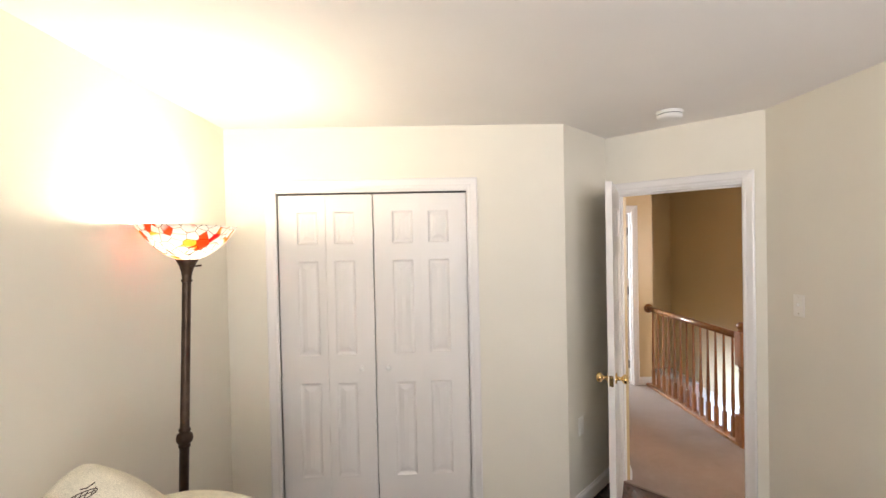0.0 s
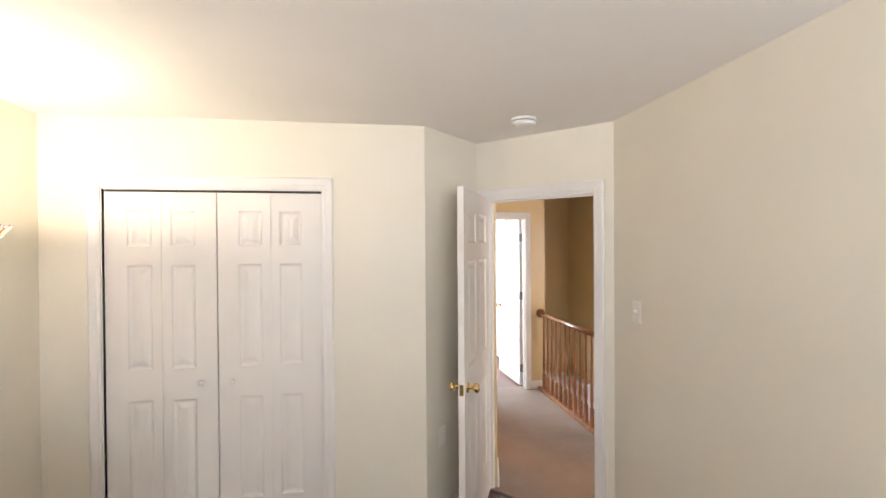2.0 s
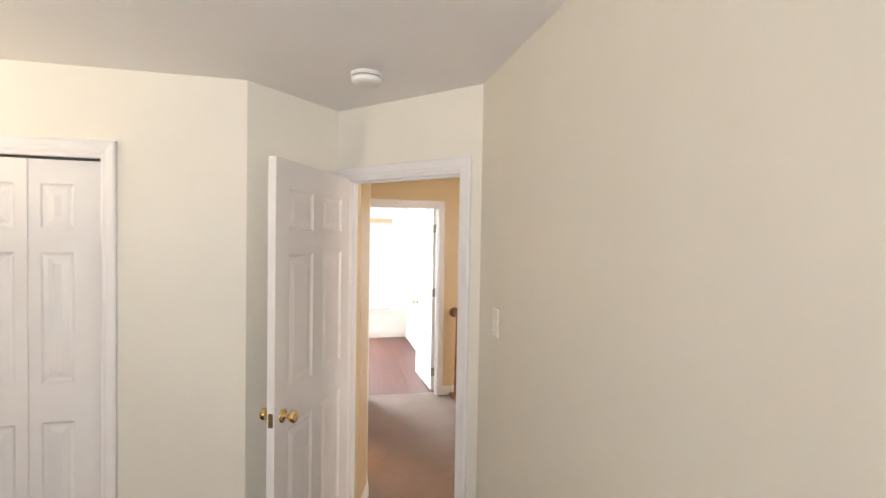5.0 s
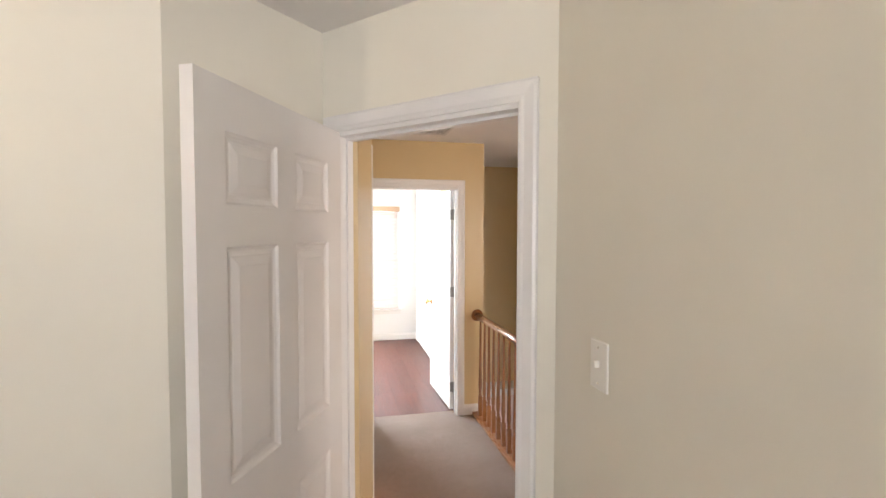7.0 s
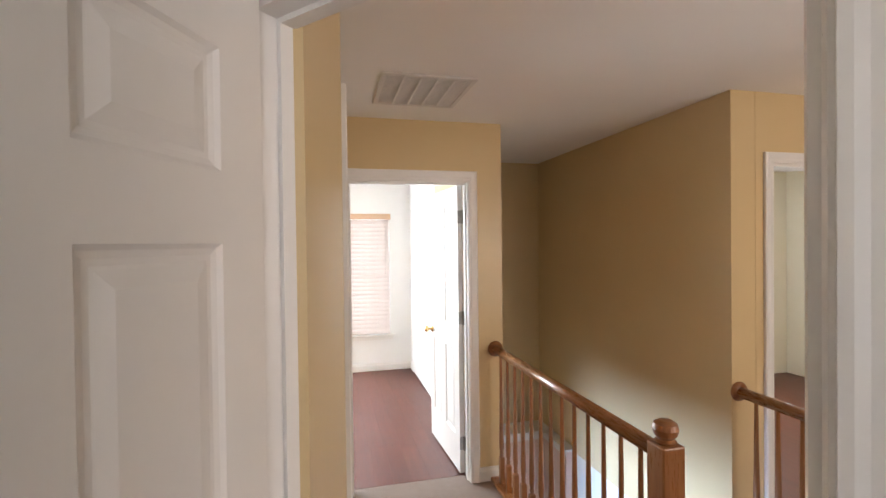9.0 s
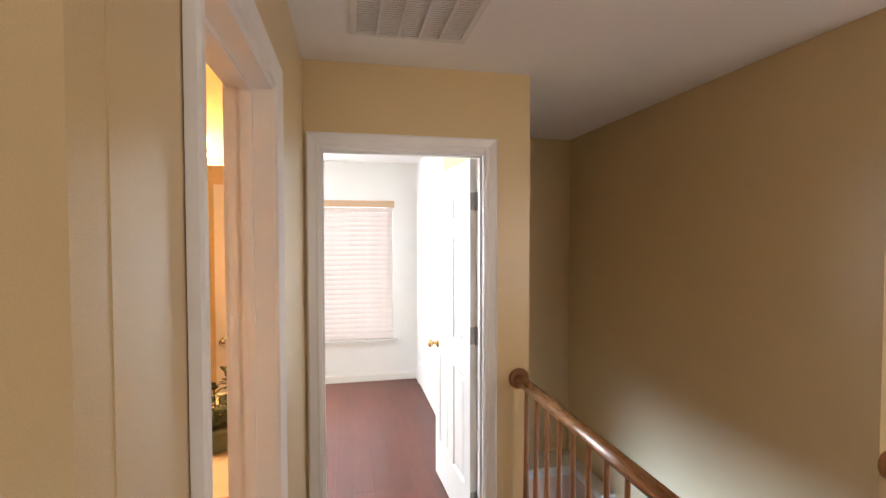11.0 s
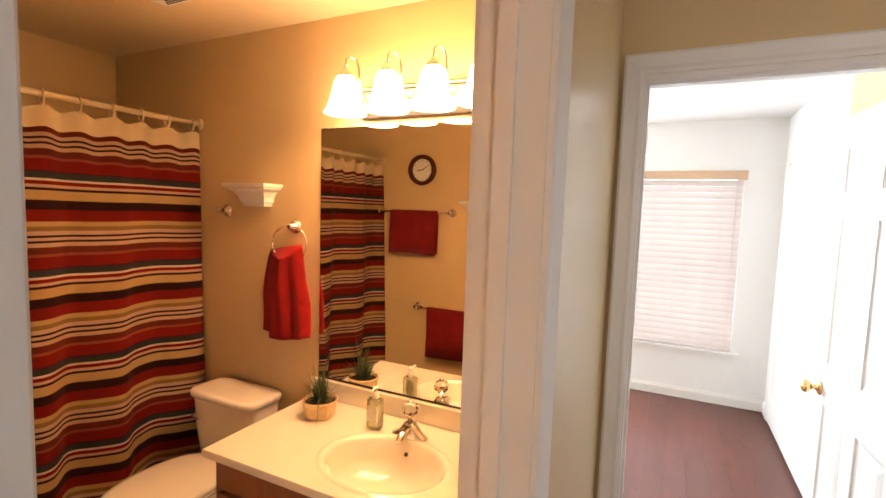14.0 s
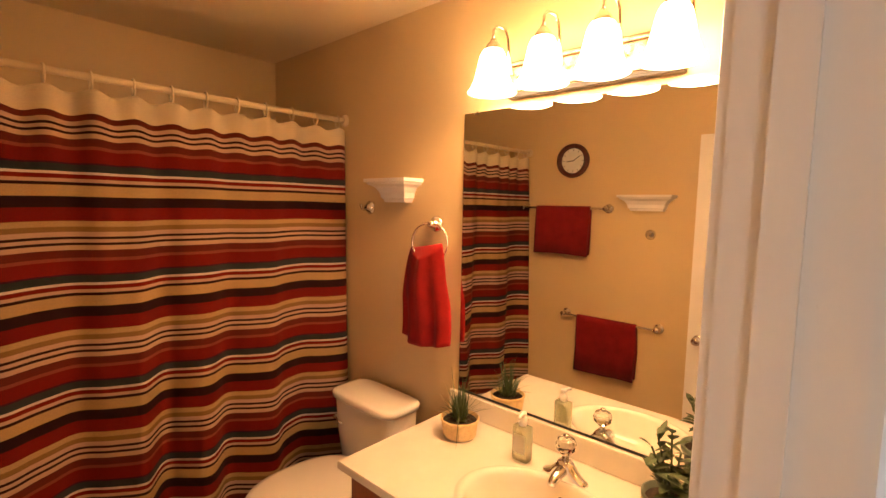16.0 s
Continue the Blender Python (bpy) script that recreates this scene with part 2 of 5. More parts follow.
_e = _nt.nodes.new("ShaderNodeTexVoronoi")
_e.feature = "DISTANCE_TO_EDGE"
_e.inputs["Scale"].default_value = 25.0
link(_nt, _vec, _e.inputs["Vector"])
_seam = ramp(_nt, _e.outputs["Distance"], [(0.012, (0.10, 0.085, 0.075)), (0.034, (1, 1, 1))])
_col = mix(_nt, 1.0, _col, _seam, "MULTIPLY")
link(_nt, _col, _b.inputs["Base Color"])
_b.inputs["Roughness"].default_value = 0.2
_tr = _nt.nodes.new("ShaderNodeBsdfTranslucent")
link(_nt, _col, _tr.inputs[0])
_ms = _nt.nodes.new("ShaderNodeMixShader")
_ms.inputs[0].default_value = 0.72
link(_nt, _b.outputs[0], _ms.inputs[1])
link(_nt, _tr.outputs[0], _ms.inputs[2])
link(_nt, _ms.outputs[0], _nt.nodes["Material Output"].inputs[0])

# striped curtain, stripes along the cloth's own length
CURTAIN, _nt, _b = nodes_of("striped_woven_curtain")
_uv = _nt.nodes.new("ShaderNodeUVMap")
_uv.uv_map = "cloth"
_sx = _nt.nodes.new("ShaderNodeSeparateXYZ")
link(_nt, _uv.outputs[0], _sx.inputs[0])
_fr = _nt.nodes.new("ShaderNodeMath")
_fr.operation = "FRACT"
link(_nt, _sx.outputs[1], _fr.inputs[0])
_cream, _tan, _ochre, _white = (0.42, 0.28, 0.20), (0.37, 0.25, 0.115), (0.20, 0.12, 0.045), (0.52, 0.45, 0.40)
_red, _brick, _salmon = (0.145, 0.007, 0.005), (0.10, 0.015, 0.009), (0.20, 0.046, 0.027)
_teal, _plum, _brown = (0.024, 0.030, 0.028), (0.050, 0.008, 0.020), (0.022, 0.006, 0.006)
_stripes = ramp(_nt, _fr.outputs[0], [(0.0, _tan), (0.085, _brown), (0.183, _red), (0.303, _tan), (0.353, _ochre), (0.400, _cream), (0.443, _brown), (0.465, _cream),
                                      (0.500, _brown), (0.520, _cream), (0.563, _brick), (0.635, _salmon), (0.665, _red), (0.785, _plum), (0.800, _teal), (0.865, _white),
                                      (0.887, _red), (0.927, _cream), (0.960, _brown), (0.985, _tan)], "CONSTANT")
_hem = ramp(_nt, _sx.outputs[0], [(0.0, (0.54, 0.44, 0.29)), (0.5, (0.58, 0.48, 0.32))])
_gt = _nt.nodes.new("ShaderNodeMath")
_gt.operation = "LESS_THAN"
_gt.inputs[1].default_value = 0.35
link(_nt, _sx.outputs[1], _gt.inputs[0])
_lt = _nt.nodes.new("ShaderNodeMath")
_lt.operation = "LESS_THAN"
_lt.inputs[1].default_value = 0.405
link(_nt, _sx.outputs[1], _lt.inputs[0])
_c = mix(_nt, _gt.outputs[0], mix(_nt, _lt.outputs[0], _stripes, _brick), _hem)
_wv = noise_tex(_nt, tex_coord(_nt, (60, 60, 500)), 3.0, 3)
_c = mix(_nt, 1.0, _c, ramp(_nt, _wv, [(0.3, (0.75,) * 3), (0.7, (1.1,) * 3)]), "MULTIPLY")
link(_nt, _c, _b.inputs["Base Color"])
_b.inputs["Roughness"].default_value = 0.9
_b.inputs["Specular IOR Level"].default_value = 0.15
bump(_nt, _wv, _b, 0.4, 0.002)

# ---- building helpers ----


def link_mesh(name, bm, mat, smooth=False):
    me = bpy.data.meshes.new(name)
    bmesh.ops.recalc_face_normals(bm, faces=bm.faces)
    bm.to_mesh(me)
    bm.free()
    me.materials.append(mat)
    if smooth:
        for p in me.polygons:
            p.use_smooth = True
    return me


def part(name, bm, mat, parent, label="", smooth=False):
    ob = new(name, link_mesh(name, bm, mat, smooth))
    ob.parent = parent
    if label:
        ob["label"] = label
    return ob


def thing(name, m, label, category, group="", kind=""):
    ob = new(name)
    ob.empty_display_size = 0.1
    ob.matrix_world = m
    return tagged(ob, label, category, group, kind)


def single(name, bm, mat, label, category, group="", kind="", m=None, smooth=False):
    ob = new(name, link_mesh(name, bm, mat, smooth))
    if m is not None:
        ob.matrix_world = m
    return tagged(ob, label, category, group, kind)


def structure(name, bm, mat, label="", smooth=False):
    return tagged(new(name, link_mesh(name, bm, mat, smooth)), label, "", "", "structure")


def box(bm, x0, y0, z0, x1, y1, z1, bev=0.0):
    r = bmesh.ops.create_cube(bm, size=1.0)
    vs = r["verts"]
    for v in vs:
        v.co = ((x0 + x1) / 2 + v.co.x * (x1 - x0), (y0 + y1) / 2 + v.co.y * (y1 - y0), (z0 + z1) / 2 + v.co.z * (z1 - z0))
    if bev:
        es = list({e for v in vs for e in v.link_edges})
        bmesh.ops.bevel(bm, geom=es, offset=bev, segments=2, affect="EDGES", profile=0.5)
    return bm


def boxes(*dims, bev=0.0):
    bm = bmesh.new()
    for d in dims:
        box(bm, *d, bev=bev)
    return bm


def lathe(profile, seg=32, bm=None, m=None):
    """A turned shape from (radius, height) pairs round z."""
    bm = bm or bmesh.new()
    rings = []
    for r, z in profile:
        if r < 1e-5:
            rings.append([bm.verts.new((0, 0, z))])
        else:
            rings.append([bm.verts.new((r * math.cos(2 * math.pi * k / seg), r * math.sin(2 * math.pi * k / seg), z)) for k in range(seg)])
    for a, b in zip(rings, rings[1:]):
        for k in range(seg):
            k2 = (k + 1) % seg
            if len(a) == 1 and len(b) > 1:
                bm.faces.new((a[0], b[k], b[k2]))
            elif len(b) == 1 and len(a) > 1:
                bm.faces.new((a[k], b[0], a[k2]))
            elif len(a) > 1:
                bm.faces.new((a[k], b[k], b[k2], a[k2]))
    if m is not None:
        for ring in rings:
            for v in ring:
                v.co = m @ v.co
    return bm


def sweep(points, radius, seg=12, bm=None, closed=False, cap=True):
    """A round tube through points; radius may be a list."""
    bm = bm or bmesh.new()
    pts = [Vector(p) for p in points]
    n = len(pts)
    rings, up = [], None
    for i, p in enumerate(pts):
        a, b = (pts[(i - 1) % n], pts[(i + 1) % n]) if closed else (pts[max(i - 1, 0)], pts[min(i + 1, n - 1)])
        t = (b - a).normalized()
        if up is None:
            up = t.orthogonal().normalized()
        up = (up - t * up.dot(t)).normalized()
        side = t.cross(up)
        r = radius[i] if isinstance(radius, (list, tuple)) else radius
        rings.append([bm.verts.new(p + (up * math.cos(2 * math.pi * k / seg) + side * math.sin(2 * math.pi * k / seg)) * r) for k in range(seg)])
    pairs = list(zip(rings, rings[1:])) + ([(rings[-1], rings[0])] if closed else [])
    for a, b in pairs:
        for k in range(seg):
            k2 = (k + 1) % seg
            bm.faces.new((a[k], a[k2], b[k2], b[k]))
    if cap and not closed:
        bm.faces.new(rings[0])
        bm.faces.new(rings[-1])
    return bm


def extrude_profile(prof, y0, y1, bm=None):
    """A profile of (x, z) pairs pushed along y."""
    bm = bm or bmesh.new()
    a = [bm.verts.new((x, y0, z)) for x, z in prof]
    b = [bm.verts.new((x, y1, z)) for x, z in prof]
    k = len(prof)
    for i in range(k):
        bm.faces.new((a[i], a[(i + 1) % k], b[(i + 1) % k], b[i]))
    bm.faces.new(a)
    bm.faces.new(b)
    return bm


def prism(points, z0, z1):
    bm = bmesh.new()
    a = [bm.verts.new((x, y, z0)) for x, y in points]
    b = [bm.verts.new((x, y, z1)) for x, y in points]
    k = len(points)
    for i in range(k):
        bm.faces.new((a[i], a[(i + 1) % k], b[(i + 1) % k], b[i]))
    bm.faces.new(a)
    bm.faces.new(b)
    return bm


def run_pose(p0, p1):
    """Local frame of a run: x from p0 to p1, y to the left of it, z up."""
    a = math.degrees(math.atan2(p1[1] - p0[1], p1[0] - p0[0]))
    return pose(p0[0], p0[1], 0, 0, 0, a), math.hypot(p1[0] - p0[0], p1[1] - p0[1])


def wall(name, p0, p1, thick, holes=(), z0=0.0, z1=CEIL, label="cream painted wall", ext=(0, 0), mat=None):
    """A wall with its seen face on the line p0-p1 and its thickness to the left of it. holes: (s0, s1, bottom, top)."""
    m, length = run_pose(p0, p1)
    bm = bmesh.new()
    s = -ext[0]
    for a, b, zb, zt in sorted(holes):
        box(bm, s, 0, z0, a, thick, z1)
        if zb > z0:
            box(bm, a, 0, z0, b, thick, zb)
        if zt < z1:
            box(bm, a, 0, zt, b, thick, z1)
        s = b
    box(bm, s, 0, z0, length + ext[1], thick, z1)
    ob = structure(name, bm, mat or PAINT, label)
    ob.matrix_world = m
    return ob


BASE_PROFILE = [(0, 0), (0.014, 0), (0.014, 0.066), (0.011, 0.076), (0.007, 0.083), (0.005, 0.094), (0, 0.094)]


def baseboard(p0, p1, s0=0.0, s1=None, z=0.0):
    """A moulded board along the foot of a wall, standing out to the right of p0-p1."""
    m, length = run_pose(p0, p1)
    s1 = length if s1 is None else s1
    bm = extrude_profile([(-x, zz) for x, zz in BASE_PROFILE], s0, s1)
    for v in bm.verts:
        v.co = (v.co.y, v.co.x - 0.001, v.co.z + z)
    ob = structure("baseboard", bm, TRIM, "white painted moulded baseboard")
    ob.matrix_world = m
    return ob


CASING = [(0, 0), (0.0, 0.010), (0.010, 0.013), (0.020, 0.012), (0.044, 0.018), (0.052, 0.020), (0.060, 0.016), (0.060, 0)]


def casing_piece(length, mitre0, mitre1):
    """A casing board along x, its inner edge on y = 0, with mitred ends (+1 runs past, 0 square)."""
    bm = bmesh.new()
    a = [bm.verts.new((-mitre0 * w, w, d)) for w, d in CASING]
    b = [bm.verts.new((length + mitre1 * w, w, d)) for w, d in CASING]
    k = len(CASING)
    for i in range(k):
        bm.faces.new((a[i], a[(i + 1) % k], b[(i + 1) % k], b[i]))
    bm.faces.new(a)
    bm.faces.new(b)
    return bm


def door_frame(name, p0, p1, s0, s1, top, thick, label, front=True, back=True, stop=None):
    """Jambs and casings of an opening in a wall given as for wall(). Front is the seen face."""
    m, _ = run_pose(p0, p1)
    d = thing(name, m, label, "", "", "structure")
    jw = 0.016
    part("jamb", boxes((s0, -0.002, 0, s0 + jw, thick + 0.002, top)), TRIM, d)
    part("jamb", boxes((s1 - jw, -0.002, 0, s1, thick + 0.002, top)), TRIM, d)
    part("head_jamb", boxes((s0 + jw, -0.002, top - jw, s1 - jw, thick + 0.002, top)), TRIM, d)
    if stop is not None:
        part("stop", boxes((s0 + jw, stop, 0, s0 + jw + 0.010, stop + 0.032, top - jw), (s1 - jw - 0.010, stop, 0, s1 - jw, stop + 0.032, top - jw),
                           (s0 + jw + 0.010, stop, top - jw - 0.010, s1 - jw - 0.010, stop + 0.032, top - jw)), TRIM, d)
    for side in ([1] if front else []) + ([-1] if back else []):
        y = -0.002 if side == 1 else thick + 0.002
        flip = Matrix.Diagonal((1, -side, 1, 1))
        base = Matrix.Translation((0, y, 0)) @ flip
        # boards are drawn lying (x, y, thickness) and stood up
        for nm, length, mm, m0, m1 in (
                ("casing_left", top, Matrix(((0, -1, 0, s0 + jw - 0.005), (0, 0, 1, 0), (1, 0, 0, 0), (0, 0, 0, 1))), 0, 1),
                ("casing_right", top, Matrix(((0, 1, 0, s1 - jw + 0.005), (0, 0, 1, 0), (1, 0, 0, 0), (0, 0, 0, 1))), 0, 1),
                ("casing_head", s1 - s0 - 2 * jw + 0.01, Matrix(((1, 0, 0, s0 + jw - 0.005), (0, 0, 1, 0), (0, 1, 0, top), (0, 0, 0, 1))), 1, 1)):
            bm = casing_piece(length, m0, m1)
            for v in bm.verts:
                v.co = base @ (mm @ v.co)
            part("casing", bm, TRIM, d)
    return d


PANEL_ROWS = ((0.245, 0.855), (1.020, 1.620), (1.725, 1.905))


def panel_mesh(w, h, t):
    """Both faces of a moulded raised panel, lying in x (width) and z (height), with y the thickness."""
    bm = bmesh.new()
    for side in (-1, 1):
        rings = []
        for inset, depth in ((0, 0), (0.007, 0.006), (0.016, 0.009), (0.024, 0.009), (0.028, 0.0075), (0.050, 0.0025)):
            y = side * (t / 2 - depth)
            i = min(inset, w / 2 - 0.004, h / 2 - 0.004)
            rings.append([bm.verts.new(c) for c in ((i, y, i), (w - i, y, i), (w - i, y, h - i), (i, y, h - i))])
        for a, b in zip(rings, rings[1:]):
            for k in range(4):
                bm.faces.new((a[k], a[(k + 1) % 4], b[(k + 1) % 4], b[k]))
        bm.faces.new(rings[-1])
    me = bpy.data.meshes.new("panel")
    for f in bm.faces:
        f.normal_update()
    bm.to_mesh(me)
    bm.free()
    return me


def door_leaf(parent, m, w, h, t=0.035, columns=2, rows=PANEL_ROWS, side=0.105, mid=0.10, mat=None):
    """A moulded panel leaf: its hinge edge on x = 0, thickness about y = 0."""
    mat = mat or DOOR_PAINT
    bm = bmesh.new()
    sa, sb = side if isinstance(side, tuple) else (side, side)
    pw = (w - sa - sb - (columns - 1) * mid) / columns
    cols = [(sa + k * (pw + mid), sa + k * (pw + mid) + pw) for k in range(columns)]
    ys = (-t / 2, t / 2)
    box(bm, 0, ys[0], 0, cols[0][0], ys[1], h)
    box(bm, cols[-1][1], ys[0], 0, w, ys[1], h)
    for (a, b) in zip(cols, cols[1:]):
        box(bm, a[1], ys[0], 0, b[0], ys[1], h)
    f = h / 2.03
    zs = [0] + [z * f for r in rows for z in r] + [h]
    for c in cols:
        for k in range(0, len(zs), 2):
            box(bm, c[0], ys[0], zs[k], c[1], ys[1], zs[k + 1])
    leaf = part("door_leaf", bm, mat, parent, "white six-panel moulded door leaf")
    leaf.matrix_basis = m
    for r in rows:
        me = panel_mesh(pw, (r[1] - r[0]) * f, t)
        me.materials.append(mat)
        for c in cols:
            p = new("panel", me)
            p.parent = leaf
            p.location = (c[0], 0, r[0] * f)
    return leaf


def knob_set(leaf, x, z, t, mat=BRASS):
    for sgn in (-1, 1):
        prof = [(0, 0), (0.030, 0), (0.031, 0.004), (0.026, 0.008), (0.012, 0.010), (0.010, 0.028), (0.014, 0.034), (0.024, 0.040), (0.0275, 0.050), (0.025, 0.060), (0.016, 0.067), (0, 0.069)]
        p = part("knob", lathe(prof, 24), mat, leaf, "round brass door knob", True)
        p.matrix_basis = pose(x, sgn * t / 2, z, 90 * sgn * -1, 0, 0)


def hinge(parent, x, y, z, turn=0.0):
    bm = boxes((-0.003, -0.036, -0.045, -0.0005, 0.0, 0.045), (-0.036, 0.0005, -0.045, -0.003, 0.003, 0.045))
    lathe([(0, -0.050), (0.0075, -0.048), (0.0075, 0.048), (0, 0.050)], 12, bm, pose(-0.006, -0.004, 0))
    p = part("hinge", bm, HINGE_METAL, parent, "steel butt hinge")
    p.matrix_basis = pose(x, y, z, 0, 0, turn)
    return p

# ---- the large structure ----
A, E, B = (0.989, 2.745), (1.413, 3.194), (2.065, 2.489)
P1, P2 = (1.544, 3.166), (1.618, 3.46)
WEST, SOUTH, LOW = -1.08, -2.3, -2.75

# bedroom
wall("wall_bedroom_west", (WEST, SOUTH), (WEST, 2.745), 0.11, ext=(0.11, 0.11))
wall("wall_bedroom_closet", (WEST, 2.745), A, 0.11, [(0.307, 1.465, 0.0, 2.055)])
wall("wall_bedroom_angled", A, E, 0.09)
wall("wall_bedroom_door", E, B, 0.075, [(0.068, 0.856, 0.0, 2.043)], ext=(0.05, 0.03))
wall("wall_bedroom_east", B, (2.065, SOUTH), 0.10)
wall("wall_bedroom_south", (2.065, SOUTH), (WEST, SOUTH), 0.14, [(0.30, 2.03, 0.80, 2.10)], ext=(0.1, 0.1))
# closet shell
wall("wall_closet_back", (1.05, 3.42), (WEST, 3.42), 0.04, label="plain closet wall")
# hall
wall("wall_hall_return", P1, P2, 0.05, label="tan painted wall", mat=HALL_PAINT)
wall("wall_bath_door", P2, (1.635, 5.32), 0.115, [(0.298, 0.983, 0.0, 2.045)], ext=(0, 0.10), label="tan painted wall", mat=HALL_PAINT)
wall("wall_far_door", (1.635, 5.32), (2.74, 5.32), 0.115, [(0.062, 0.877, 0.0, 2.045)], label="tan painted wall", mat=HALL_PAINT)
wall("wall_stair_west", (2.74, 5.32), (2.74, 6.78), 0.118, z0=LOW, ext=(-0.115, 0.12), label="tan painted wall", mat=HALL_PAINT)
wall("wall_stair_north", (2.74, 6.78), (3.70, 6.78), 0.115, z0=LOW, label="tan painted wall", mat=HALL_PAINT)
wall("wall_stair_east", (3.70, 6.78), (3.70, 4.38), 0.16, z0=-0.26, ext=(0.115, 0), label="tan painted wall", mat=HALL_PAINT)
wall("wall_stair_lower_east", (3.70, 6.78), (3.70, 1.5), 0.115, z0=LOW, z1=-0.26, ext=(0.115, 0))
wall("wall_loft_north", (3.862, 4.38), (7.0, 4.38), 0.115, [(0.10, 0.90, 0.0, 2.045)], ext=(0, 0.1), label="tan painted wall", mat=HALL_PAINT)
wall("wall_side_room_north", (3.862, 6.85), (7.0, 6.85), 0.12, [(1.1, 2.3, 0.75, 2.05)], ext=(0, 0.1))
wall("wall_side_room_west", (3.864, 4.495), (3.864, 6.85), 0.002)
wall("wall_side_room_east", (7.0, 6.85), (7.0, 4.495), 0.1)
wall("wall_loft_east", (7.0, 4.38), (7.0, 1.6), 0.1, label="tan painted wall", mat=HALL_PAINT)
wall("wall_hall_south", (7.1, 1.6), (2.165, 1.6), 0.1, [(1.9, 3.5, 0.7, 2.1)], label="tan painted wall", mat=HALL_PAINT)
# far room
wall("wall_far_room_east", (2.622, 8.345), (2.622, 6.89), 0.118, ext=(0.1, 0), label="white painted wall", mat=FAR_PAINT)
wall("wall_far_room_north", (-0.5, 8.345), (2.622, 8.345), 0.14, [(0.1, 1.5, 0.6, 2.1), (1.93, 2.85, 0.47, 2.0)], ext=(0.1, 0.1), label="white painted wall", mat=FAR_PAINT)
wall("wall_far_room_west", (-0.5, 5.53), (-0.5, 8.345), 0.1, label="white painted wall", mat=FAR_PAINT)
# bathroom
wall("wall_bath_north", (-1.16, 5.40), (1.52, 5.40), 0.13, ext=(0.1, 0.115), label="tan painted wall", mat=HALL_PAINT)
wall("wall_bath_south", (1.52, 3.62), (-1.16, 3.62), 0.10, ext=(0.1, 0.1), label="tan painted wall", mat=HALL_PAINT)
wall("wall_bath_west", (-1.16, 3.62), (-1.16, 5.40), 0.1, label="tan painted wall", mat=HALL_PAINT)
# lower storey
wall("wall_lower_west", (0.3, 1.5), (0.3, 6.9), 0.1, [(2.0, 3.8, 0.2 + LOW, 1.85 + LOW)], z0=LOW, z1=-0.26)
wall("wall_lower_south", (3.8, 1.5), (0.2, 1.5), 0.1, z0=LOW, z1=-0.26)
wall("wall_lower_north", (0.2, 6.8), (2.62, 6.8), 0.1, z0=LOW, z1=-0.26)

structure("ceiling", boxes((-1.7, -2.5, CEIL, 7.2, 8.6, CEIL + 0.1)), CEILING_PAINT, "flat off-white painted ceiling")
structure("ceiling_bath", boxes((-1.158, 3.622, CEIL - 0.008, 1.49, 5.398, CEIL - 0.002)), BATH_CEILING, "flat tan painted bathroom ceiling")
structure("ceiling_lower", boxes((0.2, 1.4, -0.29, 2.72, 6.9, -0.26), (2.72, 1.4, -0.29, 3.8, 3.70, -0.26)), CEILING_PAINT, "flat ceiling of the lower storey")
structure("floor_lower", boxes((0.1, 1.4, LOW - 0.1, 3.9, 6.9, LOW)), CARPET, "beige carpet of the lower storey")

hall = [(1.440, 3.222), (2.090, 2.520), (2.16, 2.45), (2.16, 1.55), (7.05, 1.55), (7.05, 4.45), (3.72, 4.45), (3.72, 3.70), (2.72, 3.70),
        (2.72, 5.43), (1.60, 5.43), (1.60, 3.46)]
structure("floor_hall", prism(hall, -0.255, 0.0), CARPET, "beige pile carpet in the hall")
structure("floor_side_room", boxes((3.72, 4.45, -0.25, 7.1, 6.95, -0.002)), PLANK_RED, "red-brown wooden floor of the side room")
structure("floor_bath", boxes((-1.5, 3.5, -0.2, 1.60, 5.45, -0.003)), TILE, "beige vinyl bathroom floor")
floor_bed = structure("floor_bedroom", boxes((-1.3, -2.5, -0.25, 2.16, 3.25, -0.012)), PLANK_DARK, "dark brown hardwood plank floor")
floor_far = structure("floor_far_room", boxes((-0.6, 5.431, -0.25, 2.63, 8.5, -0.012)), PLANK_RED, "red-brown laminate plank floor")

# boxed-in ledge round the far end of the stairwell, with a white cap
ledge = structure("stair_ledge", boxes((2.742, 6.52, LOW, 3.698, 6.778, -0.245), (3.61, 6.07, LOW, 3.698, 6.52, -0.245)), LEDGE_PAINT, "pinkish beige boxed ledge in the stairwell")
structure("trim_ledge", boxes((2.742, 6.505, -0.243, 3.698, 6.778, -0.222), (3.596, 6.055, -0.243, 3.698, 6.505, -0.222), (2.742, 6.508, -0.300, 3.60, 6.518, -0.243),
                              (3.600, 6.058, -0.285, 3.608, 6.508, -0.243)), TRIM, "white cap board of the stairwell ledge")

# stairs down, each step a carpeted block with a nosing
stairs = thing("stairs", pose(2.745, 3.72, 0), "carpeted straight stairs going down from the hall", "stairs", "", "structure")
for k in range(12):
    zt, y = -0.19 * (k + 1), 0.25 * k
    bm = boxes((0, y, zt - 0.28, 0.95, y + 0.25, zt - 0.02), (0, y - 0.02, zt - 0.03, 0.95, y + 0.25, zt), bev=0.006)
    part("step", bm, CARPET, stairs)
skirt = [(0.0, -0.02), (0.0, -0.30), (2.6, -2.27), (2.6, -1.99)]
bm = bmesh.new()
a = [bm.verts.new((0.935, y, z)) for y, z in skirt]
b = [bm.verts.new((0.952, y, z)) for y, z in skirt]
for k in range(4):
    bm.faces.new((a[k], a[(k + 1) % 4], b[(k + 1) % 4], b[k]))
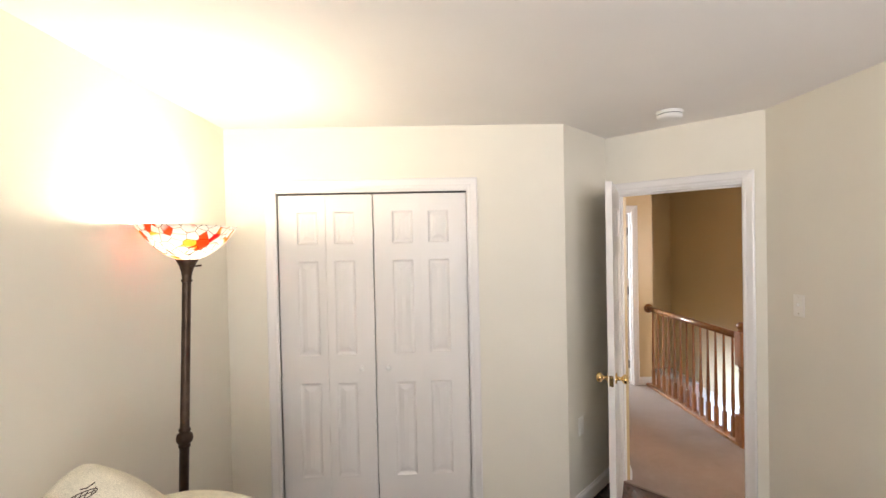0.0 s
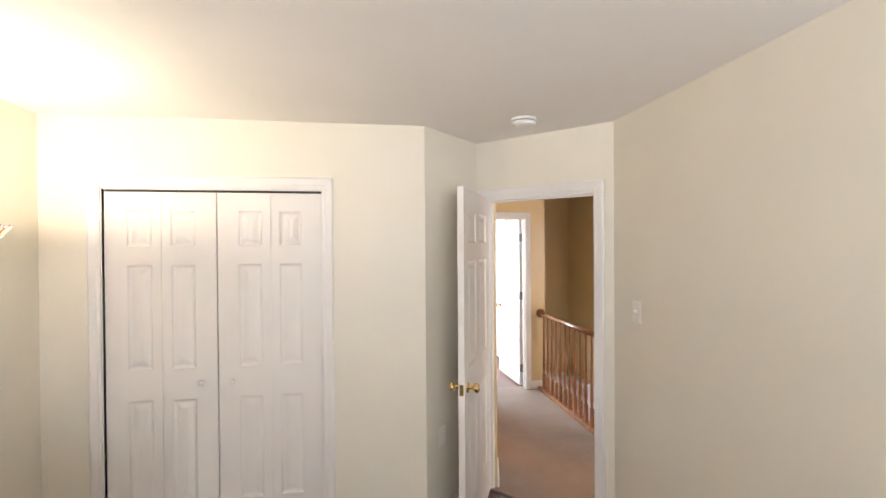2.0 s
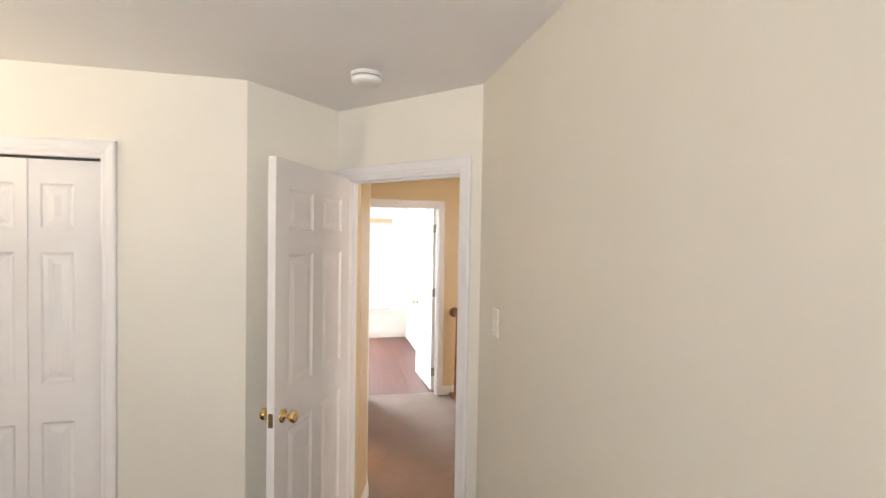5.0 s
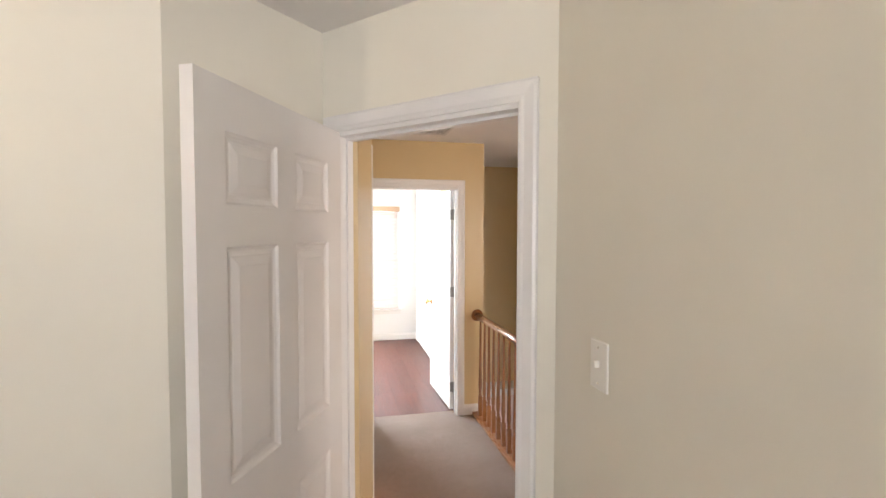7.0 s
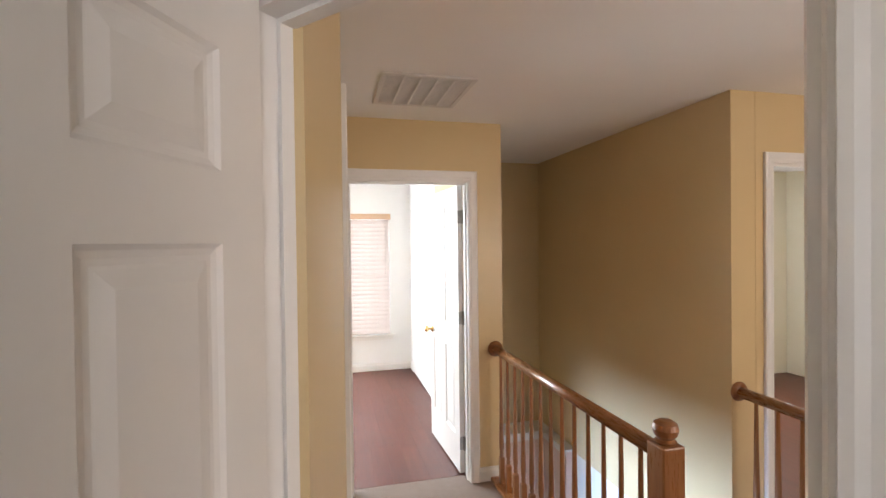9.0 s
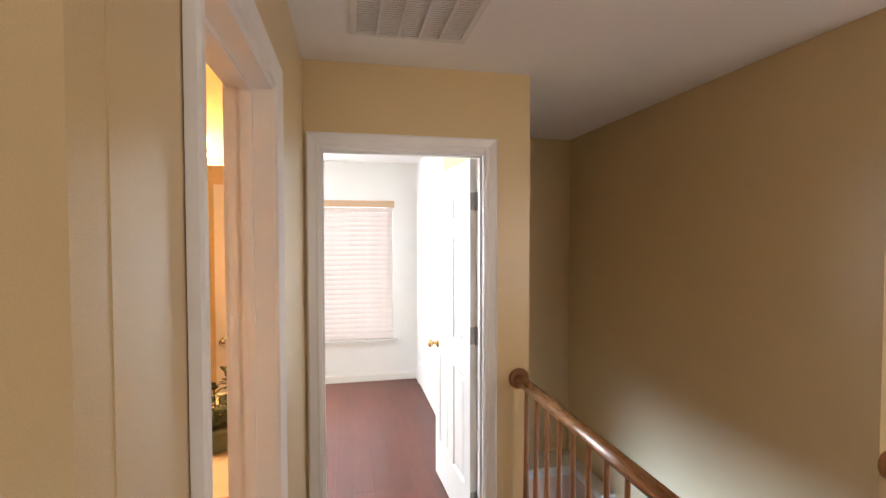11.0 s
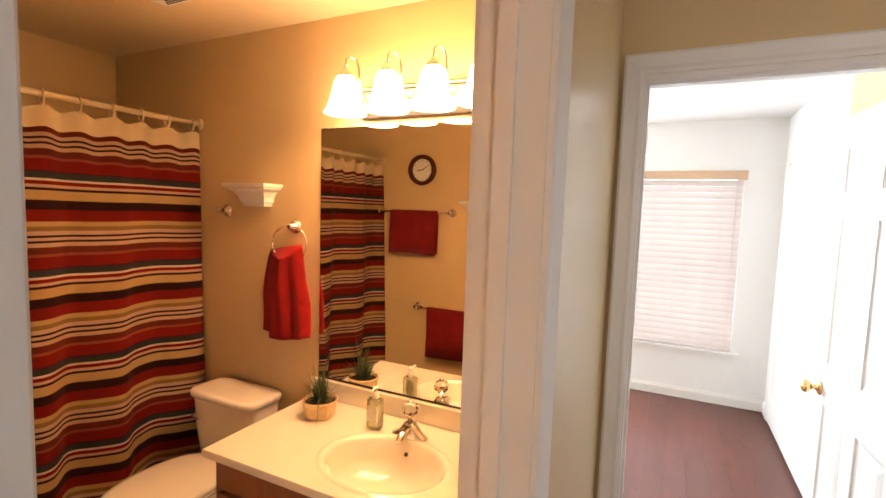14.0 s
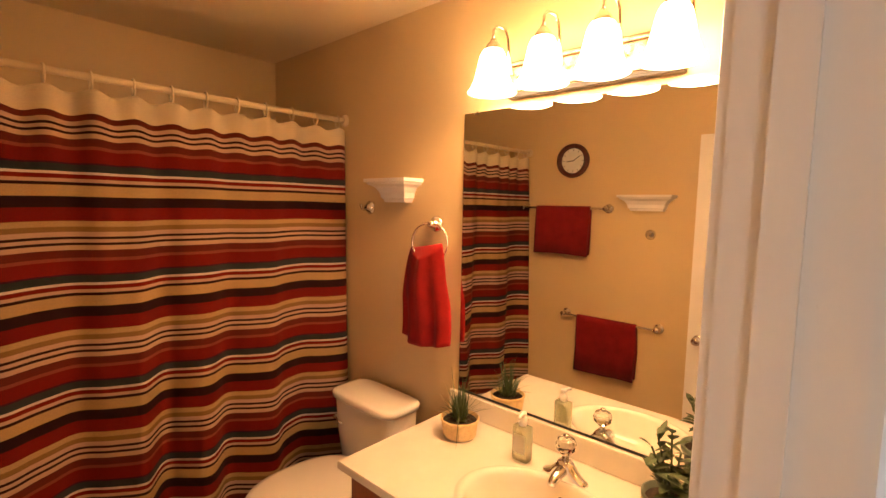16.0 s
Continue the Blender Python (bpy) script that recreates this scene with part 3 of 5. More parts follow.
bm.faces.new(a), bm.faces.new(b)
part("skirt_board", bm, TRIM, stairs, "white painted skirt board")

# baseboards
baseboard((WEST, SOUTH), (WEST, 2.745))
baseboard((WEST, 2.745), A, 0.0, 0.245)
baseboard((WEST, 2.745), A, 1.527)
baseboard(A, E)
baseboard(E, B, 0.92)
baseboard(B, (2.065, SOUTH))
baseboard((2.065, SOUTH), (WEST, SOUTH))
baseboard(P1, P2)
baseboard(P2, (1.635, 5.32), 0.0, 0.247)
baseboard(P2, (1.635, 5.32), 1.03)
baseboard((1.635, 5.32), (2.74, 5.32), 0.928)
baseboard((-0.5, 8.345), (2.622, 8.345))
baseboard((2.622, 8.345), (2.622, 5.44), 0.0, 0.12)
baseboard((2.622, 8.345), (2.622, 5.44), 1.86)
baseboard((-0.5, 5.53), (-0.5, 8.345))
baseboard((1.52, 3.62), (-1.16, 3.62), 0.05, 1.9)
baseboard((-1.16, 5.40), (1.52, 5.40), 0.75, 1.48)

# ---- doors ----
# bedroom door, standing open into the room
d1 = door_frame("door_1", E, B, 0.068, 0.856, 2.043, 0.075, "white six-panel bedroom door standing open", back=False, stop=0.040)
HINGE1 = (0.085, -0.014)
m1, _ = run_pose(E, B)
free = m1.inverted() @ Vector((1.128, 2.395, 0))
ang1 = math.degrees(math.atan2(free.y - HINGE1[1], free.x - HINGE1[0]))
leaf1 = door_leaf(d1, pose(HINGE1[0], HINGE1[1], 0.012, 0, 0, ang1), 0.768, 2.026)
knob_set(leaf1, 0.704, 0.925, 0.035)
part("latch_plate", boxes((0.7675, -0.011, 0.895, 0.7695, 0.011, 0.955)), BRASS, leaf1, "brass latch plate")

# door to the far room, standing open inwards
d2 = door_frame("door_2", (1.635, 5.32), (2.74, 5.32), 0.062, 0.877, 2.045, 0.115, "white six-panel door standing open into the far room", stop=0.030)
leaf2 = door_leaf(d2, pose(0.842, 0.123, 0.012, 0, 0, 93.0), 0.755, 2.015)
knob_set(leaf2, 0.690, 0.90, 0.035)
for z in (1.807, 1.101, 0.22):
    hinge(d2, 0.8605, 0.117, z)

# bathroom door, folded back along the far side of the room
d3 = door_frame("door_3", P2, (1.635, 5.32), 0.298, 0.983, 2.045, 0.115, "white six-panel bathroom door standing open", stop=0.050)
part("strike_plate", boxes((0.9645, 0.012, 0.80, 0.9665, 0.042, 0.86)), HINGE_METAL, d3, "dull strike plate")
leaf3 = door_leaf(d3, pose(0.318, 0.112, 0.012, 0, 0, 92.6), 0.682, 2.015)
knob_set(leaf3, 0.620, 0.79, 0.035, NICKEL)

# cased opening to the side room
d6 = door_frame("door_6", (3.862, 4.38), (7.0, 4.38), 0.10, 0.90, 2.045, 0.115, "white cased doorway to the side room")

# closet with four bifold leaves
d4 = door_frame("door_4", (WEST, 2.745), A, 0.291, 1.481, 2.055, 0.11, "white bifold closet doors with a dark head track, closed", back=False)
for k, (x, sides, turn) in enumerate(((0.309, (0.112, 0.048), 0.0), (0.5975, (0.048, 0.112), 0.0), (0.8915, (0.112, 0.048), -0.7), (1.1765, (0.048, 0.112), 0.7))):
    lf = door_leaf(d4, pose(x, 0.035 + (0.0035 if k == 3 else 0), 0.015, 0, 0, turn), 0.2865, 2.012, 0.030, 1, ((0.275, 0.860), (1.035, 1.620), (1.725, 1.925)), sides)
    if k in (1, 2):
        prof = [(0, 0), (0.011, 0), (0.009, 0.008), (0.012, 0.014), (0.0165, 0.020), (0.0165, 0.026), (0.010, 0.031), (0, 0.032)]
        p = part("knob", lathe(prof, 20), PLASTIC, lf, "small round white knob", True)
        p.matrix_basis = pose(0.205 if k == 1 else 0.075, -0.015, 0.945, 90, 0, 0)
part("track", boxes((0.309, 0.020, 2.031, 1.463, 0.060, 2.0385)), DARK_GAP, d4, "dark metal head track")

# closet doors in the far room
d5 = door_frame("door_5", (2.622, 8.345), (2.622, 5.44), 0.20, 1.80, 2.045, 0.03, "white double closet doors in the far room, closed", back=False)
for x in (0.218, 1.002):
    door_leaf(d5, pose(x, -0.004, 0.022, 0, 0, 0), 0.78, 2.005, 0.03)

# ---- windows ----


def window(name, p0, p1, s0, s1, zb, zt, thick, label, blind_drop=None):
    m, _ = run_pose(p0, p1)
    w = thing(name, m, label, "", "", "structure")
    f = 0.045
    y0, y1 = thick - 0.07, thick - 0.02
    part("window_frame", boxes((s0, y0, zb, s0 + f, y1, zt), (s1 - f, y0, zb, s1, y1, zt), (s0 + f, y0, zt - f, s1 - f, y1, zt), (s0 + f, y0, zb, s1 - f, y1, zb + f),
                               (s0 + f, y0, (zb + zt) / 2 - 0.02, s1 - f, y1, (zb + zt) / 2 + 0.02)), TRIM, w)
    for a, b in ((zb + f, (zb + zt) / 2 - 0.02), ((zb + zt) / 2 + 0.02, zt - f)):
        p = part("pane", boxes((s0 + f, (y0 + y1) / 2 - 0.002, a, s1 - f, (y0 + y1) / 2 + 0.002, b)), PANE, w)
        p.visible_shadow = False
    part("window_sill", boxes((s0 - 0.05, -0.045, zb - 0.022, s1 + 0.05, y0, zb + 0.0), bev=0.004), TRIM, w)
    part("apron", boxes((s0 - 0.03, -0.014, zb - 0.075, s1 + 0.03, -0.001, zb - 0.023)), TRIM, w)
    return w


window("window_1", (-0.5, 8.345), (2.622, 8.345), 1.93, 2.85, 0.47, 2.0, 0.14, "white sash window behind a lowered blind")
window("window_2", (2.065, SOUTH), (WEST, SOUTH), 0.30, 2.03, 0.80, 2.10, 0.14, "wide white bedroom window")
# Second far room window, added out of view to let the fill in.
window("added_window_3", (-0.5, 8.345), (2.622, 8.345), 0.1, 1.5, 0.6, 2.1, 0.14, "white window added out of view for the far room fill light")

window("window_4", (3.862, 6.85), (7.0, 6.85), 1.1, 2.3, 0.75, 2.05, 0.12, "white side room window")
# Added window, never in view, as the opening for the hall fill.
window("added_window_5", (7.1, 1.6), (2.165, 1.6), 1.9, 3.5, 0.7, 2.1, 0.1, "wide white window added out of view for the hall fill light")

# blind with a tan valance and single slats
blind = thing("window_blind", pose(1.435, 8.345, 0.47), "lowered horizontal slat blind with a tan wooden valance", "blind")
part("valance", boxes((-0.012, -0.05, 1.466, 0.928, -0.028, 1.540), bev=0.004), VALANCE, blind, "tan wooden valance")
slat_bm = bmesh.new()
prev = None
for k in range(6):
    u = k / 5 - 0.5
    y, z = u * 0.060, -0.006 * (2 * u) ** 2
    c = math.radians(60)
    yy, zz = y * math.cos(c) - z * math.sin(c), y * math.sin(c) + z * math.cos(c)
    row = [slat_bm.verts.new((x, yy, zz + o)) for x in (0.006, 0.908) for o in (0.0, 0.0025)]
    if prev:
        for i, j in ((0, 2), (2, 3), (3, 1), (1, 0)):
            slat_bm.faces.new((prev[i], prev[j], row[j], row[i]))
    else:
        slat_bm.faces.new((row[0], row[1], row[3], row[2]))
    prev = row
slat_bm.faces.new((prev[0], prev[2], prev[3], prev[1]))
slat_me = link_mesh("slat", slat_bm, BLIND)
for k in range(27):
    s = new("slat", slat_me)
    s.parent = blind
    s.location = (0, -0.002, 0.050 + k * 0.0535)
part("bottom_rail", boxes((0.004, -0.026, 0.006, 0.910, 0.022, 0.024), bev=0.003), BLIND, blind)
for x in (0.16, 0.46, 0.76):
    part("ladder_cord", sweep([(x, -0.024, 0.015), (x, -0.024, 1.47)], 0.0014, 6), BLIND, blind)
part("tilt_wand", sweep([(0.86, -0.034, 0.75), (0.86, -0.034, 1.46)], 0.004, 8), BLIND, blind)

# ---- hall: railing ----
rail_prof = []
for k in range(20):
    a = 2 * math.pi * k / 20
    x, z = 0.029 * math.cos(a), 0.026 * math.sin(a)
    rail_prof.append((x * (0.80 if z < -0.012 else 1.0), z if z > -0.018 else -0.028))


def railing(y0, y1, x, zc, label, group):
    """A level oak railing from the wall at y1 to a newel at y0."""
    r = thing("stair_railing", pose(x, y0, 0), label, "railing", group)
    n = y1 - y0
    part("handrail", extrude_profile([(px, pz + zc) for px, pz in rail_prof], 0.02, n - 0.016), OAK, r, "glossy honey oak handrail", True)
    rose = lathe([(0, 0), (0.052, 0), (0.054, 0.006), (0.048, 0.012), (0.046, 0.018), (0, 0.019)], 28)
    p = part("rosette", rose, OAK_UP, r, "round oak rosette on the wall", True)
    p.matrix_basis = pose(0, n - 0.001, zc, 90, 0, 0)
    part("shoe_rail", boxes((-0.045, 0.0, 0.0, 0.045, n - 0.002, 0.026), (0.022, 0.0, -0.30, 0.045, n - 0.002, 0.0), bev=0.004), OAK, r, "oak floor trim under the balusters")
    post = bmesh.new()
    box(post, -0.043, -0.043, 0.0, 0.043, 0.043, 0.26, 0.004)
    lathe([(0.040, 0.26), (0.030, 0.275), (0.034, 0.295), (0.026, 0.32), (0.031, 0.40), (0.033, 0.50), (0.026, 0.60), (0.034, 0.625), (0.028, 0.64), (0.040, 0.66)], 24, post)
    box(post, -0.043, -0.043, 0.66, 0.043, 0.043, zc + 0.04, 0.006)
    lathe([(0.032, zc + 0.04), (0.036, zc + 0.048), (0.026, zc + 0.056), (0.038, zc + 0.070), (0.043, zc + 0.090), (0.038, zc + 0.108), (0.022, zc + 0.118), (0, zc + 0.121)], 24, post)
    part("newel_post", post, OAK_UP, r, "turned oak newel post")
    bal = bmesh.new()
    box(bal, -0.016, -0.016, 0.026, 0.016, 0.016, 0.200, 0.002)
    lathe([(0.016, 0.200), (0.011, 0.210), (0.0145, 0.222), (0.011, 0.234), (0.0155, 0.262), (0.0165, 0.30), (0.014, 0.40), (0.0105, 0.62), (0.0088, zc - 0.02)], 14, bal)
    me = link_mesh("baluster", bal, OAK_UP)
    count = max(2, round(n / 0.122))
    for k in range(1, count):
        o = new("baluster", me)
        o.parent = r
        o.location = (0, n * k / count + 0.012, 0)
    return r


railing(3.64, 5.32, 2.683, 0.90, "honey oak stair railing with turned balusters and newel post", "stair railings")
railing(3.64, 4.38, 3.742, 0.80, "short honey oak stair railing on the far side of the stairwell", "stair railings")

# ---- hall and bedroom fixtures ----
vent = thing("return_air_grille", pose(1.84, 4.48, CEIL - 0.001), "white louvred return air grille in the hall ceiling", "air vent")
part("backing", boxes((0.02, 0.02, -0.003, 0.45, 0.48, -0.001)), FILTER, vent, "grey filter behind the louvres")
part("frame", boxes((0, 0, -0.012, 0.47, 0.026, 0), (0, 0.474, -0.012, 0.47, 0.50, 0), (0, 0.026, -0.012, 0.026, 0.474, 0), (0.444, 0.026, -0.012, 0.47, 0.474, 0), bev=0.003), GRILLE, vent)
lv = boxes((0.027, -0.0084, -0.0006, 0.443, 0.0084, 0.0006))
lv_me = link_mesh("louvre", lv, GRILLE)
for k in range(26):
    o = new("louvre", lv_me)
    o.parent = vent
    o.matrix_basis = pose(0, 0.037 + k * 0.0171, -0.008, 7, 0, 0)
for k in range(4):
    x = 0.026 + 0.418 * (k + 1) / 5
    part("divider", boxes((x - 0.006, 0.026, -0.016, x + 0.006, 0.474, -0.0125)), GRILLE, vent)

smoke = thing("smoke_detector", pose(1.525, 2.502, CEIL - 0.001), "round white plastic smoke detector on the ceiling", "smoke detector")
part("base", lathe([(0, 0), (0.070, 0), (0.070, -0.010), (0.066, -0.013), (0, -0.014)], 32), PLASTIC, smoke, "", True)
part("cover", lathe([(0, -0.0145), (0.062, -0.0145), (0.062, -0.019), (0.066, -0.020), (0.066, -0.034), (0.058, -0.042), (0.030, -0.045), (0, -0.045)], 32), PLASTIC, smoke, "", True)
# Dark band drawn as the shade in the slot under the cover.
part("vent_slot", lathe([(0.0635, -0.0155), (0.0635, -0.0185)], 32), DARK_GAP, smoke)


def wall_plate(name, m, label, category, kind):
    """A small plate lying in local x and z, standing out along -y."""
    t = thing(name, m, label, category)
    part("plate", boxes((-0.036, -0.006, -0.058, 0.036, 0, 0.058), bev=0.0025), IVORY, t)
    if kind == "switch":
        part("toggle", boxes((-0.005, -0.018, -0.004, 0.005, -0.006, 0.012), bev=0.001), IVORY, t)
        for z in (-0.042, 0.042):
            part("screw", lathe([(0, 0), (0.003, 0), (0.003, 0.001), (0, 0.0015)], 10, None, pose(0, -0.006, z, 90, 0, 0)), NICKEL, t)
    else:
        for z in (-0.026, 0.026):
            part("socket", boxes((-0.016, -0.0085, z - 0.014, 0.016, -0.006, z + 0.014), bev=0.002), IVORY, t)
    return t


wall_plate("light_switch", pose(2.064, 2.252, 1.357, 0, 0, -90), "ivory toggle light switch on the cream wall", "light switch", "switch")
m_a, _l = run_pose(A, E)
wall_plate("wall_outlet", m_a @ pose(0.16, -0.001, 0.52), "ivory power outlet behind the open door", "outlet", "outlet")

# torchiere
lamp = thing("floor_lamp", pose(-0.957, 1.91, -0.010, 0, 2.4, 0), "dark bronze torchiere floor lamp with a stained glass bowl, lit", "floor lamp")
part("base", lathe([(0, 0), (0.100, 0), (0.102, 0.010), (0.096, 0.018), (0.075, 0.030), (0.045, 0.042), (0.024, 0.060), (0.022, 0.075), (0, 0.076)], 40), BRONZE, lamp, "", True)
part("pole", lathe([(0.0195, 0.07), (0.0195, 0.868), (0.024, 0.872), (0.024, 0.880), (0.0195, 0.884), (0.031, 0.895), (0.034, 0.910), (0.031, 0.926), (0.0195, 0.937), (0.024, 0.942), (0.024, 0.950),
                    (0.0185, 0.955), (0.0175, 1.585)], 28), BRONZE, lamp, "dark bronze pole with a turned ball", True)
part("cup", lathe([(0.0175, 1.585), (0.022, 1.588), (0.022, 1.596), (0.018, 1.600), (0.021, 1.625), (0.030, 1.655), (0.046, 1.685), (0.044, 1.686), (0.02, 1.66), (0, 1.655)], 28), BRONZE, lamp, "flared bronze cup", True)
part("switch_key", sweep([(0.026, -0.02, 1.655), (0.075, -0.03, 1.660)], 0.004, 8), BRONZE, lamp)
bowl = [(0.040, 1.683), (0.075, 1.698), (0.115, 1.725), (0.150, 1.760), (0.182, 1.802), (0.188, 1.812), (0.184, 1.813), (0.146, 1.764), (0.111, 1.730), (0.072, 1.703), (0.036, 1.689)]
part("shade", lathe([(r * 1.05, 1.683 + (z - 1.683) * 1.13) for r, z in bowl], 48), STAINED, lamp, "stained glass bowl with red and orange flowers", True)
part("bulb", lathe([(0, 1.70), (0.012, 1.70), (0.014, 1.74), (0.026, 1.765), (0.028, 1.785), (0.018, 1.805), (0, 1.810)], 20), BULB_GLOW, lamp, "lit bulb", True)


def cushion_point(u, v, w, d, h, side):
    """A point of a stuffed square: u and v run from -1 to 1."""
    puff = max(0.0, (1 - u ** 4) * (1 - v ** 4)) ** 0.5
    s = 1 - 0.17 * (u * v) ** 2 - 0.025 * (u * u - v * v) ** 2
    wob = 0.006 * math.sin(5 * u + 3 * v) + 0.004 * math.sin(11 * u - 7 * v)
    return (u * w / 2 * s, side * (0.010 + puff * (d / 2 + wob)), v * h / 2 * s)


def cushion_mesh(w, d, h, seg=20):
    """A stuffed square, flat in x and z, with soft corners and a rounded edge seam."""
    bm = bmesh.new()
    grids = []
    for side in (-1, 1):
        grid = [[bm.verts.new(cushion_point(2 * i / seg - 1, 2 * j / seg - 1, w, d, h, side)) for j in range(seg + 1)] for i in range(seg + 1)]
        for i in range(seg):
            for j in range(seg):
                bm.faces.new((grid[i][j], grid[i + 1][j], grid[i + 1][j + 1], grid[i][j + 1]))
        ring = [(i, 0) for i in range(seg)] + [(seg, j) for j in range(seg)] + [(seg - i, seg) for i in range(seg)] + [(0, seg - j) for j in range(seg)]
        grids.append([grid[i][j] for i, j in ring])
    k = len(grids[0])
    for i in range(k):
        bm.faces.new((grids[0][i], grids[0][(i + 1) % k], grids[1][(i + 1) % k], grids[1][i]))
    return bm


def soft_box(x0, y0, z0, x1, y1, z1, r):
    return boxes((x0, y0, z0, x1, y1, z1), bev=r)


chair = thing("armchair", pose(-0.60, 1.02, -0.012, 0, 0, 0), "cream slipcovered armchair beside the floor lamp", "armchair")
part("seat", soft_box(-0.28, -0.36, 0.14, 0.28, 0.26, 0.46, 0.05), CREAM_CLOTH, chair, "", True)
arch = [(-0.36, 0.10), (0.36, 0.10)] + [(0.36 - 0.72 * k / 16, 0.825 + 0.12 * math.cos(math.pi * (0.5 - k / 16))) for k in range(17)]
bm = extrude_profile(arch, 0.20, 0.38)
bmesh.ops.bevel(bm, geom=[e for e in bm.edges if abs(e.verts[0].co.y - e.verts[1].co.y) < 1e-5], offset=0.035, segments=3, affect="EDGES")
part("backrest", bm, CREAM_CLOTH, chair, "", True)
for sx in (-1, 1):
    part("arm", soft_box(min(sx * 0.28, sx * 0.42), -0.36, 0.10, max(sx * 0.28, sx * 0.42), 0.26, 0.62, 0.05), CREAM_CLOTH, chair, "", True)
for sx in (-0.32, 0.32):
    for sy in (-0.30, 0.28):
        part("leg", lathe([(0.018, 0), (0.026, 0.10), (0, 0.101)], 12, None, pose(sx, sy, 0)), OAK_UP, chair)
pillow = thing("throw_pillow", pose(-0.710, 1.13, 0.842, 0, 36, 0), "cream throw pillow with a dark printed motif on the armchair", "pillow")
PIL = (0.56, 0.15, 0.50)
part("cover", cushion_mesh(*PIL), CREAM_CLOTH, pillow, "", True)
bm = bmesh.new()


def on_cover(a, b):
    """A point of the printed motif: a along it, b across, both in metres."""
    x, z = -0.168 + 0.574 * a - 0.819 * b, 0.190 + 0.819 * a + 0.574 * b
    u, v = 2 * x / PIL[0], 2 * z / PIL[2]
    for _ in range(12):
        s = 1 - 0.17 * (u * v) ** 2 - 0.025 * (u * u - v * v) ** 2
        u, v = 2 * x / PIL[0] / s, 2 * z / PIL[2] / s
    p = cushion_point(u, v, *PIL, -1)
    return (p[0], p[1] - 0.0012, p[2])


sweep([on_cover(0.034 * math.cos(k * 0.3142), 0.008 * math.sin(k * 0.3142)) for k in range(20)], 0.0014, 6, bm, closed=True)
for a0 in (-0.022, -0.008, 0.006, 0.020):
    sweep([on_cover(a0, -0.007), on_cover(a0 + 0.004, 0.0), on_cover(a0 + 0.010, 0.007)], 0.0013, 6, bm)
sweep([on_cover(-0.024, -0.002), on_cover(0.0, 0.001), on_cover(0.030, 0.0)], 0.0012, 6, bm)
sweep([on_cover(-0.004, 0.016), on_cover(0.012, 0.013), on_cover(0.026, 0.017)], 0.0016, 6, bm)
part("motif", bm, MOTIF, pillow, "dark brown printed motif")

# ---- bathroom ----
NORTH, BSOUTH = 5.40, 3.62
CT = 0.715

# vanity cabinet
van = thing("vanity_cabinet", pose(0.352, 4.835, -0.003), "cherry wood vanity cabinet under the white countertop", "cabinet")
part("body", boxes((0, 0.018, 0.09, 0.018, 0.56, CT - 0.026), (1.148, 0.018, 0.09, 1.166, 0.56, CT - 0.026), (0.018, 0.018, 0.09, 1.148, 0.036, CT - 0.026), (0.018, 0.036, 0.09, 1.148, 0.56, 0.108), (0.0, 0.07, 0.0, 1.166, 0.56, 0.089)), CABINET_WOOD, van)
for k in range(2):
    x = 0.03 + k * 0.56
    dr = part("door", boxes((x, 0.0, 0.12, x + 0.06, 0.018, 0.55), (x + 0.48, 0.0, 0.12, x + 0.54, 0.018, 0.55), (x + 0.06, 0.0, 0.49, x + 0.48, 0.018, 0.55), (x + 0.06, 0.0, 0.12, x + 0.48, 0.018, 0.18),
                            (x + 0.06, 0.007, 0.18, x + 0.48, 0.017, 0.49)), CABINET_WOOD, van)
    part("knob", lathe([(0, 0), (0.006, 0), (0.006, 0.012), (0.014, 0.018), (0.014, 0.024), (0, 0.028)], 16, None, pose(x + (0.51 if k == 0 else 0.03), 0.0, 0.48, 90, 0, 0)), NICKEL, dr, "", True)
part("false_drawer", boxes((0.03, 0.0, 0.57, 1.13, 0.018, 0.67), bev=0.003), CABINET_WOOD, van)

# countertop with an oval bowl moulded in
ctop = thing("countertop", pose(0.336, 4.805, CT), "white cultured marble countertop with an integral oval sink", "countertop")
W, D, TH = 1.182, 0.593, 0.028
CX, CY, RX, RY = 0.622, 0.245, 0.222, 0.172
N = 64
bm = bmesh.new()


def rect_hit(a):
    c, s = math.cos(a), math.sin(a)
    ts = []
    if abs(c) > 1e-6:
        ts.append(((W - CX) if c > 0 else -CX) / c)
    if abs(s) > 1e-6:
        ts.append(((D - CY) if s > 0 else -CY) / s)
    t = min(x for x in ts if x > 0)
    return CX + c * t, CY + s * t


angles = sorted([2 * math.pi * k / N for k in range(N)] + [math.atan2(y - CY, x - CX) % (2 * math.pi) for x, y in ((0, 0), (W, 0), (W, D), (0, D))])
rings = [[bm.verts.new((*rect_hit(a), -TH)) for a in angles], [bm.verts.new((*rect_hit(a), -0.006)) for a in angles]]
rings.append([bm.verts.new((CX + (x - CX) * 0.993, CY + (y - CY) * 0.993, 0.0)) for x, y in map(rect_hit, angles)])
for f, z in ((1.16, 0.0), (1.12, 0.004), (1.07, 0.005), (1.03, 0.002), (0.99, -0.010), (0.94, -0.034), (0.86, -0.074), (0.72, -0.106), (0.48, -0.124), (0.20, -0.131), (0.09, -0.133)):
    rings.append([bm.verts.new((CX + RX * f * math.cos(a), CY + RY * f * math.sin(a), z)) for a in angles])
for a, b in zip(rings, rings[1:]):
    for k in range(len(angles)):
        k2 = (k + 1) % len(angles)
        bm.faces.new((a[k], a[k2], b[k2], b[k]))
bm.faces.new(rings[-1])
